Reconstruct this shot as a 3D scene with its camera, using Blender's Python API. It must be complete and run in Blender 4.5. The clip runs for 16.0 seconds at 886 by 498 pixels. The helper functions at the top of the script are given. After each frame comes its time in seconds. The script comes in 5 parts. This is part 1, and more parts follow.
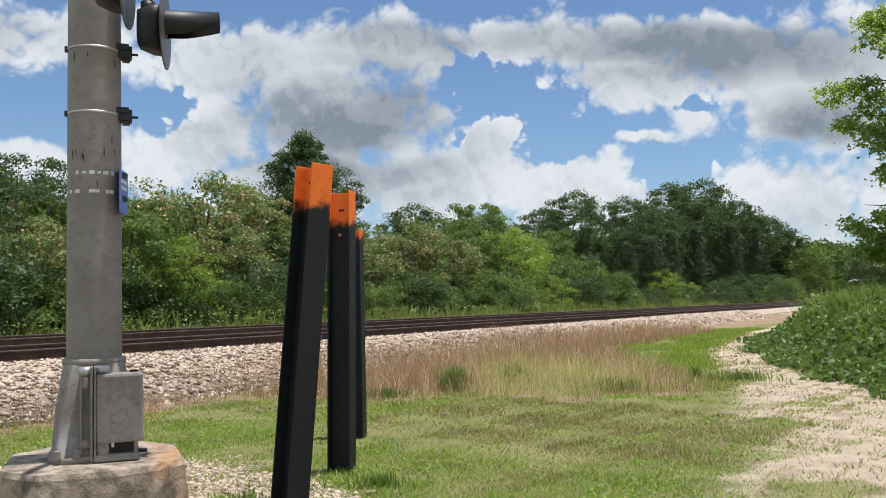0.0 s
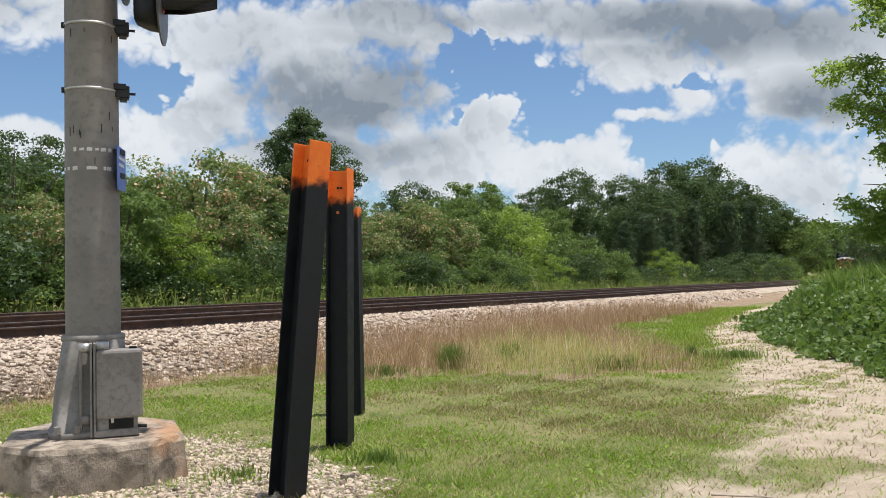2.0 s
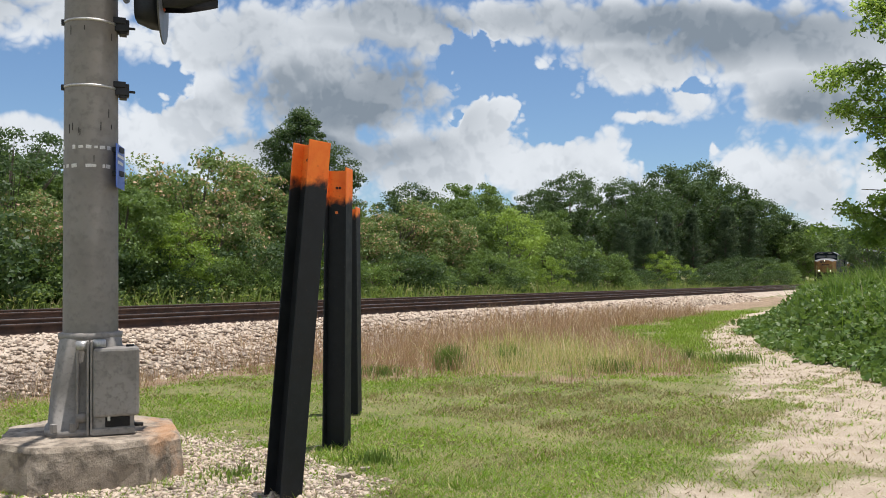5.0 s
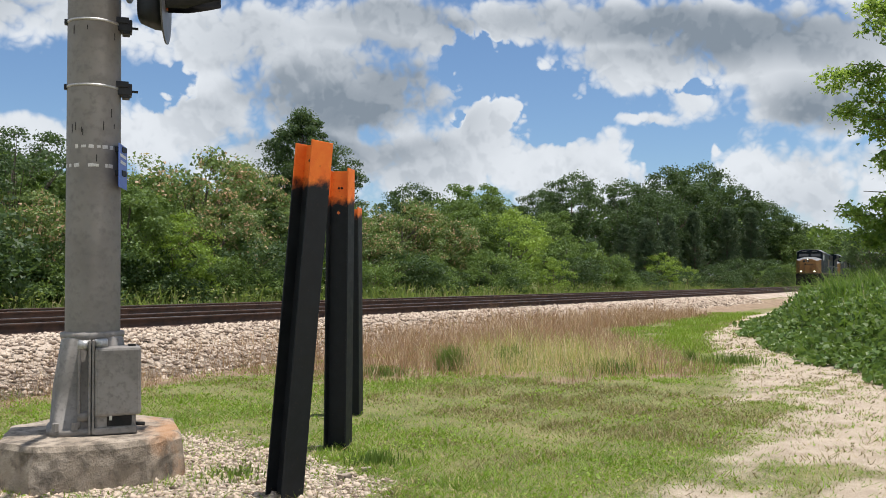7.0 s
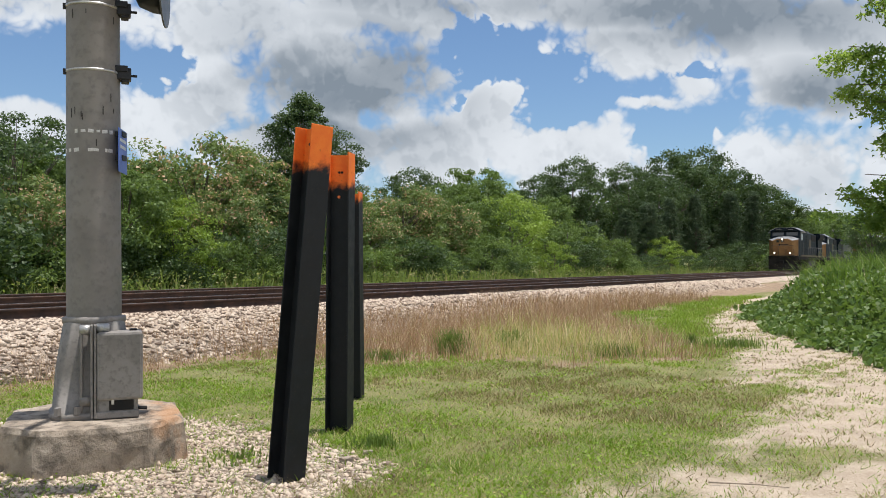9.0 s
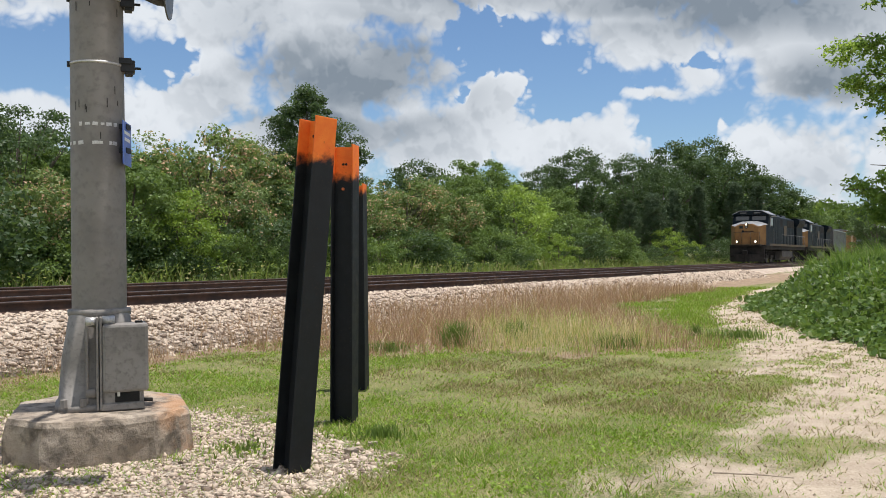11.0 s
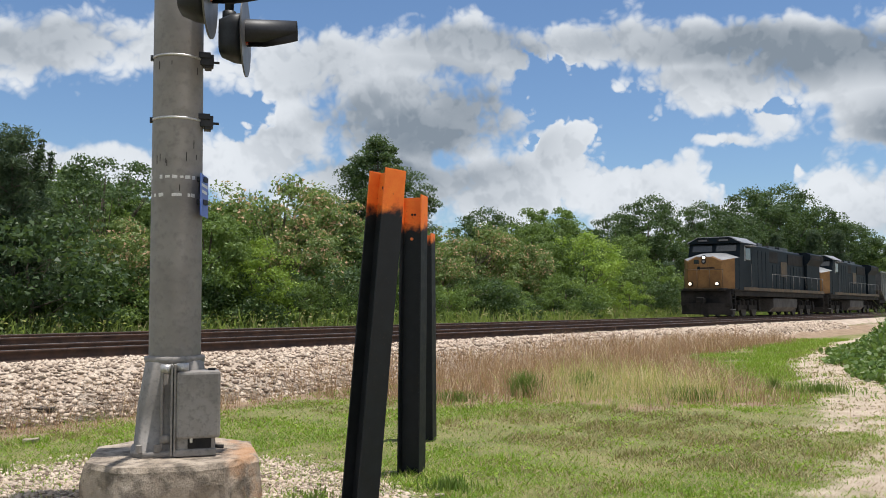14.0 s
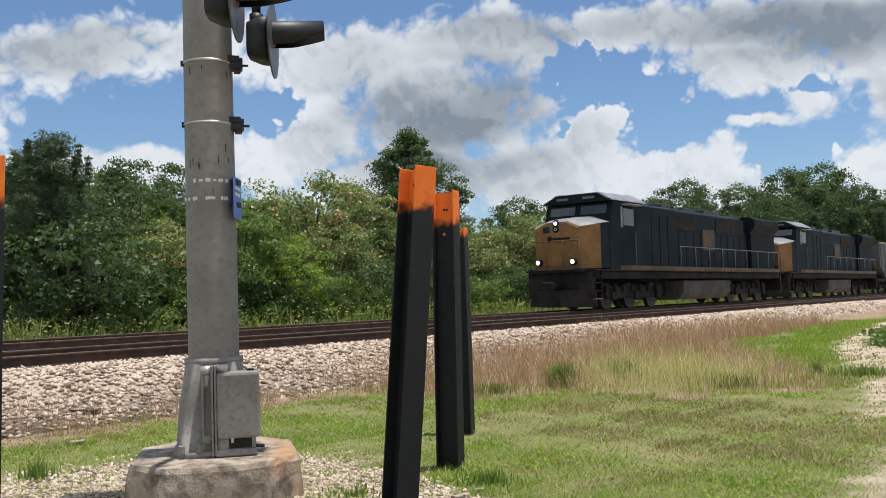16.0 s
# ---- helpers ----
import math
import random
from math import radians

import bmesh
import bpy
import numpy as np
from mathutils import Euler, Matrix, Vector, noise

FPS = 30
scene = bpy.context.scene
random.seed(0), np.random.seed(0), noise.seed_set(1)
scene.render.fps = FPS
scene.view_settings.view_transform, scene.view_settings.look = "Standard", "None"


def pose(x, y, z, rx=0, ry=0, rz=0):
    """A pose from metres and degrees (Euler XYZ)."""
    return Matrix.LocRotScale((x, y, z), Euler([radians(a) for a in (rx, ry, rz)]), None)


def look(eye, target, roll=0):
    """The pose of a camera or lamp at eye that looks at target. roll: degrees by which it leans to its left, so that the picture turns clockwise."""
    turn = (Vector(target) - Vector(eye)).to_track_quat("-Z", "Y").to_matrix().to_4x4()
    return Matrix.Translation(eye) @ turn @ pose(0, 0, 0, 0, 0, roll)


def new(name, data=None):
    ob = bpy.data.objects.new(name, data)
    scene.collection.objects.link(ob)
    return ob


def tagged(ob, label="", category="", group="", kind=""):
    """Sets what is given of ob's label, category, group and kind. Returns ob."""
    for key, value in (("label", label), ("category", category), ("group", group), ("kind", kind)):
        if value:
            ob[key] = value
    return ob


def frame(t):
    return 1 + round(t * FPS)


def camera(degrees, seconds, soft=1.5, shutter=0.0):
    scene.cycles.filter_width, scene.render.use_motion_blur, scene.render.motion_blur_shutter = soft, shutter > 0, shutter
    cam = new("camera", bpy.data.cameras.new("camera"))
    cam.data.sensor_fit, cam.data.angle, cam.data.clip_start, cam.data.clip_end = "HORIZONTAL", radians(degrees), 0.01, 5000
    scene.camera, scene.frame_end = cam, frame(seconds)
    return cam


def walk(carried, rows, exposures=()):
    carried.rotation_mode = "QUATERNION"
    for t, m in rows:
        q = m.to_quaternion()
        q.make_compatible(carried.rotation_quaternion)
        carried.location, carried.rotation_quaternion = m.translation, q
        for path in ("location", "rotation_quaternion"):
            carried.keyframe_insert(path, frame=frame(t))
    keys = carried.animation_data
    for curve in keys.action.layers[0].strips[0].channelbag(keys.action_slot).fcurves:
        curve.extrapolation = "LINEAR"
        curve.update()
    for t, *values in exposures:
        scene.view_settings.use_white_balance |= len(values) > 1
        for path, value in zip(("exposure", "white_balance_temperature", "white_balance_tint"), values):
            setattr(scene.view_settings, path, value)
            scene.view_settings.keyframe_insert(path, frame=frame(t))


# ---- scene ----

# ---------------------------------------------------------------- camera
cam = camera(55.0, 16.0, soft=0.9, shutter=0.25)
ROWS = [
    (0.0, -0.001, 0.014, 1.512, 3.064, 0.713, 0.092),
    (0.5, 0.003, 0.004, 1.508, 2.709, 0.726, -0.422),
    (1.0, 0.003, 0.012, 1.509, 2.210, 0.576, -0.444),
    (1.5, 0.001, 0.008, 1.509, 1.805, 0.503, -0.152),
    (2.0, -0.002, 0.001, 1.505, 1.622, 0.597, -0.057),
    (2.5, -0.003, 0.001, 1.506, 1.660, 0.628, -0.023),
    (3.0, -0.003, 0.006, 1.507, 1.845, 0.635, -0.019),
    (3.5, -0.005, 0.004, 1.507, 1.885, 0.476, -0.058),
    (4.0, -0.003, 0.005, 1.506, 1.683, 0.321, -0.147),
    (6.5, -0.001, -0.004, 1.504, 1.733, -0.176, -0.077),
    (7.0, -0.004, -0.002, 1.504, 1.738, -0.140, -0.081),
    (7.5, -0.002, -0.001, 1.510, 1.664, -0.191, -0.081),
    (8.0, -0.002, -0.001, 1.505, 1.437, -0.217, -0.150),
    (8.5, -0.001, -0.005, 1.503, 1.090, -0.152, -0.122),
    (9.0, -0.000, 0.000, 1.500, 0.696, -0.002, 0.000),
    (11.5, -0.003, -0.003, 1.498, 0.088, 0.146, 0.278),
    (12.0, -0.004, 0.001, 1.501, 0.023, 0.160, 0.268),
    (12.5, 0.000, -0.002, 1.502, 0.887, 0.398, 1.297),
    (13.0, 0.006, 0.018, 1.523, 3.292, -0.015, 4.328),
    (13.5, 0.007, -0.011, 1.521, 3.852, -0.560, 4.663),
    (14.0, 0.008, -0.013, 1.518, 3.350, -0.163, 4.904),
    (14.5, 0.009, -0.018, 1.519, 3.058, 0.229, 5.262),
    (15.0, 0.008, -0.022, 1.522, 2.826, 0.495, 5.612),
    (15.5, 0.005, -0.018, 1.526, 2.782, 0.804, 6.107),
    (16.0, 0.017, -0.012, 1.554, 2.749, 1.432, 7.266),
]

walk(cam, [(t, pose(x, y, z, 90 + p, r, yw)) for t, x, y, z, p, r, yw in ROWS])

# ---------------------------------------------------------------- light
SUN_EL, SUN_AZ = 81.5, 76.0      # degrees; azimuth to the right of straight ahead
_a, _e = radians(SUN_AZ), radians(SUN_EL)
SUN_DIR = Vector((math.sin(_a) * math.cos(_e), math.cos(_a) * math.cos(_e), math.sin(_e)))
sun = new("sun", bpy.data.lights.new("sun", "SUN"))
sun.data.energy, sun.data.angle, sun.data.color = 4.8, radians(0.53), (1.0, 0.955, 0.90)
sun.matrix_basis = look(SUN_DIR * 100, (0, 0, 0))
scene.view_settings.exposure = 0.06


class Nodes:
    """Short hand for node graphs."""

    def __init__(self, tree):
        self.tree = tree
        tree.nodes.clear()

    def link(self, a, b):
        self.tree.links.new(a, b)

    def put(self, socket, v):
        if hasattr(v, "is_output"):
            self.link(v, socket)
        elif v is not None:
            socket.default_value = v

    def math(self, op, a, b=None, c=None, clamp=False):
        n = self.tree.nodes.new("ShaderNodeMath")
        n.operation, n.use_clamp = op, clamp
        for s, v in zip(n.inputs, (a, b, c)):
            self.put(s, v)
        return n.outputs[0]

    def vec(self, op, a, b=None, scale=None):
        n = self.tree.nodes.new("ShaderNodeVectorMath")
        n.operation = op
        self.put(n.inputs[0], a)
        if b is not None:
            self.put(n.inputs[1], b)
        if scale is not None:
            self.put(n.inputs["Scale"], scale)
        return n.outputs["Value"] if op in ("DISTANCE", "LENGTH", "DOT_PRODUCT") else n.outputs[0]

    def noise(self, vector, scale, detail=4.0, rough=0.55, dist=0.0):
        n = self.tree.nodes.new("ShaderNodeTexNoise")
        if vector is not None:
            self.put(n.inputs["Vector"], vector)
        n.inputs["Scale"].default_value, n.inputs["Detail"].default_value = scale, detail
        n.inputs["Roughness"].default_value, n.inputs["Distortion"].default_value = rough, dist
        return n.outputs["Fac"]

    def step(self, v, lo, hi, a=0.0, b=1.0, smooth=True):
        n = self.tree.nodes.new("ShaderNodeMapRange")
        n.interpolation_type = "SMOOTHSTEP" if smooth else "LINEAR"
        for s, x in zip(n.inputs, (v, lo, hi, a, b)):
            self.put(s, x)
        return n.outputs[0]

    def mix(self, f, a, b, blend="MIX"):
        n = self.tree.nodes.new("ShaderNodeMix")
        n.data_type, n.blend_type = "RGBA", blend
        self.put(n.inputs[0], f)
        for s, v in ((n.inputs[6], a), (n.inputs[7], b)):
            self.put(s, (*v, 1) if isinstance(v, tuple) and len(v) == 3 else v)
        return n.outputs[2]


def build_world():
    world = bpy.data.worlds.new("sky")
    scene.world = world
    world.use_nodes = True
    g = Nodes(world.node_tree)
    sky = g.tree.nodes.new("ShaderNodeTexSky")
    sky.sky_type, sky.sun_disc = "NISHITA", False
    sky.sun_elevation, sky.sun_rotation = radians(SUN_EL), radians(SUN_AZ)
    sky.air_density, sky.dust_density, sky.ozone_density = 1.0, 0.3, 3.0
    d = g.tree.nodes.new("ShaderNodeTexCoord").outputs["Generated"]
    sep = g.tree.nodes.new("ShaderNodeSeparateXYZ")
    g.put(sep.inputs[0], d)
    ahead = g.math("MAXIMUM", sep.outputs[1], 0.25)
    flat = g.tree.nodes.new("ShaderNodeCombineXYZ")
    g.put(flat.inputs[0], g.math("DIVIDE", sep.outputs[0], ahead))
    g.put(flat.inputs[1], g.math("DIVIDE", sep.outputs[2], ahead))
    flat = flat.outputs[0]
    warp = g.tree.nodes.new("ShaderNodeTexNoise")
    g.put(warp.inputs["Vector"], d)
    warp.inputs["Scale"].default_value, warp.inputs["Detail"].default_value = 9.0, 4.0
    wob = g.vec("SCALE", g.vec("SUBTRACT", warp.outputs["Color"], (0.5, 0.5, 0.5)), scale=0.045)
    q = g.vec("ADD", flat, wob)
    # cloud banks: tangent of azimuth, tangent of elevation, half width, half height
    banks = [(-0.12, 0.215, 0.185, 0.075), (-0.27, 0.285, 0.16, 0.055), (-0.06, 0.290, 0.20, 0.050), (0.20, 0.300, 0.24, 0.040),
             (0.42, 0.265, 0.26, 0.070), (0.45, 0.205, 0.12, 0.055), (0.235, 0.245, 0.12, 0.035), (0.72, 0.24, 0.22, 0.09),
             (-0.33, 0.165, 0.115, 0.060), (-0.18, 0.130, 0.20, 0.050), (-0.02, 0.120, 0.12, 0.055), (0.066, 0.160, 0.052, 0.062), (0.122, 0.130, 0.080, 0.052),
             (0.18, 0.095, 0.12, 0.045), (0.243, 0.187, 0.034, 0.011), (0.322, 0.156, 0.012, 0.014), (0.175, 0.190, 0.020, 0.012),
             (0.42, 0.105, 0.095, 0.055), (0.55, 0.12, 0.12, 0.06), (-0.485, 0.160, 0.075, 0.045), (-0.60, 0.150, 0.13, 0.045),
             (-0.58, 0.315, 0.20, 0.050), (-0.42, 0.310, 0.10, 0.055), (0.0, 0.035, 0.9, 0.045), (-0.85, 0.22, 0.16, 0.08)]
    gaps = [(-0.315, 0.222, 0.036, 0.030), (0.045, 0.255, 0.040, 0.040), (0.085, 0.225, 0.060, 0.036), (0.150, 0.190, 0.070, 0.028), (0.270, 0.148, 0.075, 0.026), (0.30, 0.222, 0.030, 0.010), (-0.52, 0.235, 0.12, 0.026), (0.022, 0.180, 0.014, 0.014)]
    greys = [(-0.110, 0.180, 0.170, 0.075, 1.0), (-0.205, 0.215, 0.110, 0.065, 0.85), (-0.045, 0.215, 0.095, 0.070, 0.9), (-0.130, 0.250, 0.150, 0.050, 0.6), (-0.22, 0.275, 0.10, 0.05, 0.4), (0.0, 0.315, 0.22, 0.05, 0.75), (0.33, 0.292, 0.25, 0.050, 1.0),
             (0.455, 0.195, 0.095, 0.055, 0.85), (-0.04, 0.125, 0.10, 0.035, 0.4), (-0.62, 0.325, 0.16, 0.05, 0.6), (0.75, 0.22, 0.2, 0.08, 0.7), (0.43, 0.085, 0.08, 0.03, 0.25)]

    def away(tx, ty, w, h):
        return g.vec("LENGTH", g.vec("MULTIPLY", g.vec("SUBTRACT", q, (tx, ty, 0.0)), (1 / w, 1 / h, 0.0)))

    def reach(items):
        total = None
        for item in items:
            f = g.math("SUBTRACT", 1.0, away(*item))
            total = f if total is None else g.math("SMOOTH_MAX", total, f, 0.20)
        return g.math("MAXIMUM", total, -1.2)

    def billow(at):
        """Rounded puffs with creases between them, about 0 in the mean."""
        total = None
        for scale, weight in ((13.0, 1.0), (27.0, 0.6), (58.0, 0.35), (120.0, 0.2)):
            f = g.math("MULTIPLY", g.math("ABSOLUTE", g.math("SUBTRACT", g.noise(at, scale, 0.0), 0.5)), weight)
            total = f if total is None else g.math("ADD", total, f)
        return g.math("SUBTRACT", total, 0.21)

    bent = g.vec("ADD", d, g.vec("SCALE", wob, scale=0.5))
    fine = billow(bent)
    higher = billow(g.vec("ADD", bent, (0.004, 0.0, 0.012)))
    wisp = g.math("MULTIPLY", g.math("SUBTRACT", g.noise(bent, 13.0, 9.0, 0.60), 0.5), 1.3)
    edge = g.math("ADD", g.math("MULTIPLY", fine, 1.9), wisp)
    bank = g.math("SUBTRACT", reach(banks), 0.16)
    dens = g.math("ADD", bank, edge)
    hole = g.step(g.math("SUBTRACT", reach(gaps), edge), -0.25, 0.55, 0.0, 1.1)
    # the sky behind and overhead: broken cumulus
    open_sky = g.math("MULTIPLY", g.math("SUBTRACT", g.noise(d, 2.6, 7.0, 0.6), 0.47), 6.0)
    front = g.step(sep.outputs[1], 0.45, 0.70)
    dens = g.math("ADD", g.math("MULTIPLY", dens, front), g.math("MULTIPLY", open_sky, g.math("SUBTRACT", 1.0, front)))
    dens = g.math("SUBTRACT", dens, g.math("MULTIPLY", hole, front))
    alpha = g.step(dens, -0.16, 0.34)
    body = g.step(g.math("SUBTRACT", g.math("ADD", bank, g.math("MULTIPLY", wisp, 0.5)), hole), -0.15, 0.40)
    puff = g.step(g.math("SUBTRACT", higher, fine), -0.06, 0.12)
    grey = None
    for tx, ty, w, h, weight in greys:
        f = g.step(away(tx, ty, w, h), 1.45, 0.20, 0.0, weight)
        grey = f if grey is None else g.math("MAXIMUM", grey, f)
    lump = g.noise(bent, 11.0, 6.0, 0.55, 0.3)
    grey = g.math("MULTIPLY", g.math("MULTIPLY", grey, body), g.step(lump, 0.25, 0.75, 1.1, 0.70), clamp=True)
    grey = g.math("ADD", grey, g.math("MULTIPLY", g.math("MULTIPLY", puff, body), 0.15), clamp=True)
    grey = g.math("ADD", grey, g.math("MULTIPLY", g.step(lump, 0.40, 0.75), 0.16), clamp=True)
    cloud = g.mix(grey, (7.55, 7.95, 8.45), (2.25, 2.72, 3.28))
    haze = g.step(g.vec("DOT_PRODUCT", d, (0.0, 0.0, 1.0)), 0.0, 0.12, 0.35, 0.0)
    colour = g.mix(alpha, g.mix(1.0, sky.outputs[0], (0.90, 1.0, 1.10), "MULTIPLY"), cloud)
    colour = g.mix(haze, colour, (5.6, 6.3, 7.2))
    bg = g.tree.nodes.new("ShaderNodeBackground")
    g.put(bg.inputs["Color"], colour)
    bg.inputs["Strength"].default_value = 0.10
    out = g.tree.nodes.new("ShaderNodeOutputWorld")
    g.link(bg.outputs[0], out.inputs["Surface"])


build_world()

# ---------------------------------------------------------------- materials
def surface(name, build, rough=0.8, metal=0.0, bump=None, spec=0.5):
    """A material whose build(g, coordinates) returns a colour, or (colour, height, roughness)."""
    m = bpy.data.materials.new(name)
    m.use_nodes = True
    g = Nodes(m.node_tree)
    tc = g.tree.nodes.new("ShaderNodeTexCoord").outputs["Object"]
    got = build(g, tc)
    colour, height, r = got if isinstance(got, tuple) and len(got) == 3 and not isinstance(got[0], float) else (got, None, None)
    b = g.tree.nodes.new("ShaderNodeBsdfPrincipled")
    g.put(b.inputs["Base Color"], (*colour, 1) if isinstance(colour, tuple) else colour)
    g.put(b.inputs["Roughness"], rough if r is None else r)
    b.inputs["Metallic"].default_value = metal
    b.inputs["Specular IOR Level"].default_value = spec
    if height is not None and bump:
        n = g.tree.nodes.new("ShaderNodeBump")
        n.inputs["Strength"].default_value, n.inputs["Distance"].default_value = bump
        g.link(height, n.inputs["Height"])
        g.link(n.outputs[0], b.inputs["Normal"])
    out = g.tree.nodes.new("ShaderNodeOutputMaterial")
    g.link(b.outputs[0], out.inputs["Surface"])
    return m


def mottled(a, b, scale=3.0, fine=40.0, c=None, lo=0.35, hi=0.65):
    """Two colours mixed by coarse noise, with a finer grain of a third."""
    def build(g, tc):
        n1, n2 = g.noise(tc, scale, 5.0, 0.6), g.noise(tc, fine, 4.0, 0.6)
        col = g.mix(g.step(n1, lo, hi), a, b)
        col = g.mix(g.step(n2, 0.45, 0.75, 0.0, 0.6), col, c or tuple(x * 0.6 for x in a))
        return col, n2, None
    return build


def leafy(name, dark, light, extra=None, share=0.0, rough=0.5, glow=0.35, clustered=False):
    """Foliage: colour varies leaf by leaf and plant by plant; light passes through the leaf."""
    m = bpy.data.materials.new(name)
    m.use_nodes = True
    g = Nodes(m.node_tree)
    isl = g.tree.nodes.new("ShaderNodeNewGeometry").outputs["Random Per Island"]
    obr = g.tree.nodes.new("ShaderNodeObjectInfo").outputs["Random"]
    tc = g.tree.nodes.new("ShaderNodeTexCoord").outputs["Object"]
    patch = g.noise(tc, 0.9, 3.0, 0.5)
    f = g.math("ADD", g.math("MULTIPLY", isl, 0.55), g.math("MULTIPLY", g.step(patch, 0.3, 0.7), 0.45))
    col = g.mix(f, dark, light)
    col = g.mix(g.math("MULTIPLY", obr, 0.3), col, tuple(0.75 * x for x in dark))
    if extra:
        often = share if not clustered else g.math("MULTIPLY", g.step(g.noise(tc, 1.3, 3.0, 0.6), 0.44, 0.60), share)
        pick = g.math("GREATER_THAN", g.math("FRACT", g.math("MULTIPLY", isl, 37.7)), g.math("SUBTRACT", 1.0, often))
        col = g.mix(pick, col, extra)
    b = g.tree.nodes.new("ShaderNodeBsdfPrincipled")
    g.link(col, b.inputs["Base Color"])
    b.inputs["Roughness"].default_value = rough
    b.inputs["Specular IOR Level"].default_value = 0.3
    tr = g.tree.nodes.new("ShaderNodeBsdfTranslucent")
    g.link(g.mix(0.5, col, (light[0] * 1.3, light[1] * 1.3, light[2] * 0.7)), tr.inputs["Color"])
    mx = g.tree.nodes.new("ShaderNodeMixShader")
    mx.inputs[0].default_value = glow
    g.link(b.outputs[0], mx.inputs[1])
    g.link(tr.outputs[0], mx.inputs[2])
    out = g.tree.nodes.new("ShaderNodeOutputMaterial")
    g.link(mx.outputs[0], out.inputs["Surface"])
    return m


def rusty(g, tc):
    n = g.noise(tc, 4.0, 6.0, 0.65)
    return g.mix(g.step(n, 0.3, 0.7), (0.035, 0.022, 0.017), (0.085, 0.045, 0.03)), n, None


M = {}
M["rail_side"] = surface("rusty_rail_steel", rusty, 0.85, 0.0, (0.3, 0.01))
M["rail_top"] = surface("polished_rail_head", mottled((0.32, 0.30, 0.28), (0.42, 0.40, 0.38), 2.0, 60.0), 0.3, 0.9)
M["tie"] = surface("tarred_oak", mottled((0.05, 0.04, 0.033), (0.10, 0.08, 0.065), 2.0, 30.0), 0.9, 0.0, (0.5, 0.02))
M["bark"] = surface("bark", mottled((0.11, 0.085, 0.065), (0.19, 0.16, 0.13), 3.0, 25.0), 0.95, 0.0, (0.6, 0.03))
M["leaf_mid"] = leafy("leaf_mid", (0.076, 0.130, 0.038), (0.212, 0.304, 0.083))
M["leaf_dark"] = leafy("leaf_dark", (0.036, 0.070, 0.028), (0.110, 0.170, 0.060))
M["leaf_lime"] = leafy("leaf_lime", (0.140, 0.225, 0.036), (0.330, 0.450, 0.085))
M["leaf_mimosa"] = leafy("leaf_mimosa", (0.095, 0.155, 0.050), (0.240, 0.315, 0.105), (0.62, 0.39, 0.25), 0.36, clustered=True)
M["needle"] = leafy("pine_needle", (0.046, 0.082, 0.048), (0.120, 0.170, 0.090), glow=0.35)
M["weed"] = leafy("weed", (0.120, 0.180, 0.050), (0.270, 0.340, 0.100), (0.45, 0.38, 0.20), 0.14, glow=0.5)
M["lawn"] = leafy("lawn_grass", (0.110, 0.215, 0.022), (0.310, 0.450, 0.055), (0.50, 0.42, 0.20), 0.16)
M["withered"] = leafy("withered_lawn_grass", (0.145, 0.135, 0.050), (0.30, 0.245, 0.115), (0.46, 0.37, 0.22), 0.25)
M["straw"] = leafy("dry_grass", (0.21, 0.125, 0.080), (0.45, 0.305, 0.195), (0.66, 0.53, 0.35), 0.12)


# ---------------------------------------------------------------- mesh tools
def part(name, bm, material, parent=None, label="", smooth=False):
    me = bpy.data.meshes.new(name)
    bm.to_mesh(me)
    bm.free()
    for mt in (material if isinstance(material, (list, tuple)) else [material]):
        me.materials.append(mt)
    if smooth:
        me.shade_smooth()
    ob = new(name, me)
    if parent is not None:
        ob.parent = parent
    if label:
        ob["label"] = label
    return ob


def thing(name, label, category, m=None, group="", kind=""):
    ob = new(name)
    ob.empty_display_size = 0.2
    if m is not None:
        ob.matrix_basis = m
    return tagged(ob, label, category, group, kind)


def box(bm, lo, hi, bevel=0.0, turn=None):
    """Adds a box between two corners to bm, with bevelled edges."""
    lo, hi = Vector(lo), Vector(hi)
    got = bmesh.ops.create_cube(bm, size=1.0)
    m = Matrix.Translation((lo + hi) / 2) @ Matrix.Diagonal((*(hi - lo), 1))
    if turn is not None:
        m = turn @ m
    bmesh.ops.transform(bm, matrix=m, verts=got["verts"])
    if bevel:
        edges = list({e for v in got["verts"] for e in v.link_edges})
        bmesh.ops.bevel(bm, geom=edges, offset=bevel, segments=2, affect="EDGES", profile=0.5)
    return bm


def tube(bm, a, b, r0, r1=None, n=12, caps=True):
    """Adds a tapered tube from a to b."""
    a, b = Vector(a), Vector(b)
    r1 = r0 if r1 is None else r1
    turn = (b - a).to_track_quat("Z", "Y").to_matrix().to_4x4()
    bmesh.ops.create_cone(bm, cap_ends=caps, segments=n, radius1=max(r0, 1e-4), radius2=max(r1, 1e-4), depth=(b - a).length,
                          matrix=Matrix.Translation((a + b) / 2) @ turn)
    return bm


def extruded(bm, outline, axis, lo, hi):
    """Adds a prism: an outline in the plane across the axis, drawn from lo to hi along it."""
    ring = []
    for h in (lo, hi):
        row = []
        for p, q in outline:
            co = {"x": (h, p, q), "y": (p, h, q), "z": (p, q, h)}[axis]
            row.append(bm.verts.new(co))
        ring.append(row)
    n = len(outline)
    for i in range(n):
        bm.faces.new((ring[0][i], ring[0][(i + 1) % n], ring[1][(i + 1) % n], ring[1][i]))
    bm.faces.new(ring[0][::-1])
    bm.faces.new(ring[1])
    bmesh.ops.recalc_face_normals(bm, faces=bm.faces)
    return bm


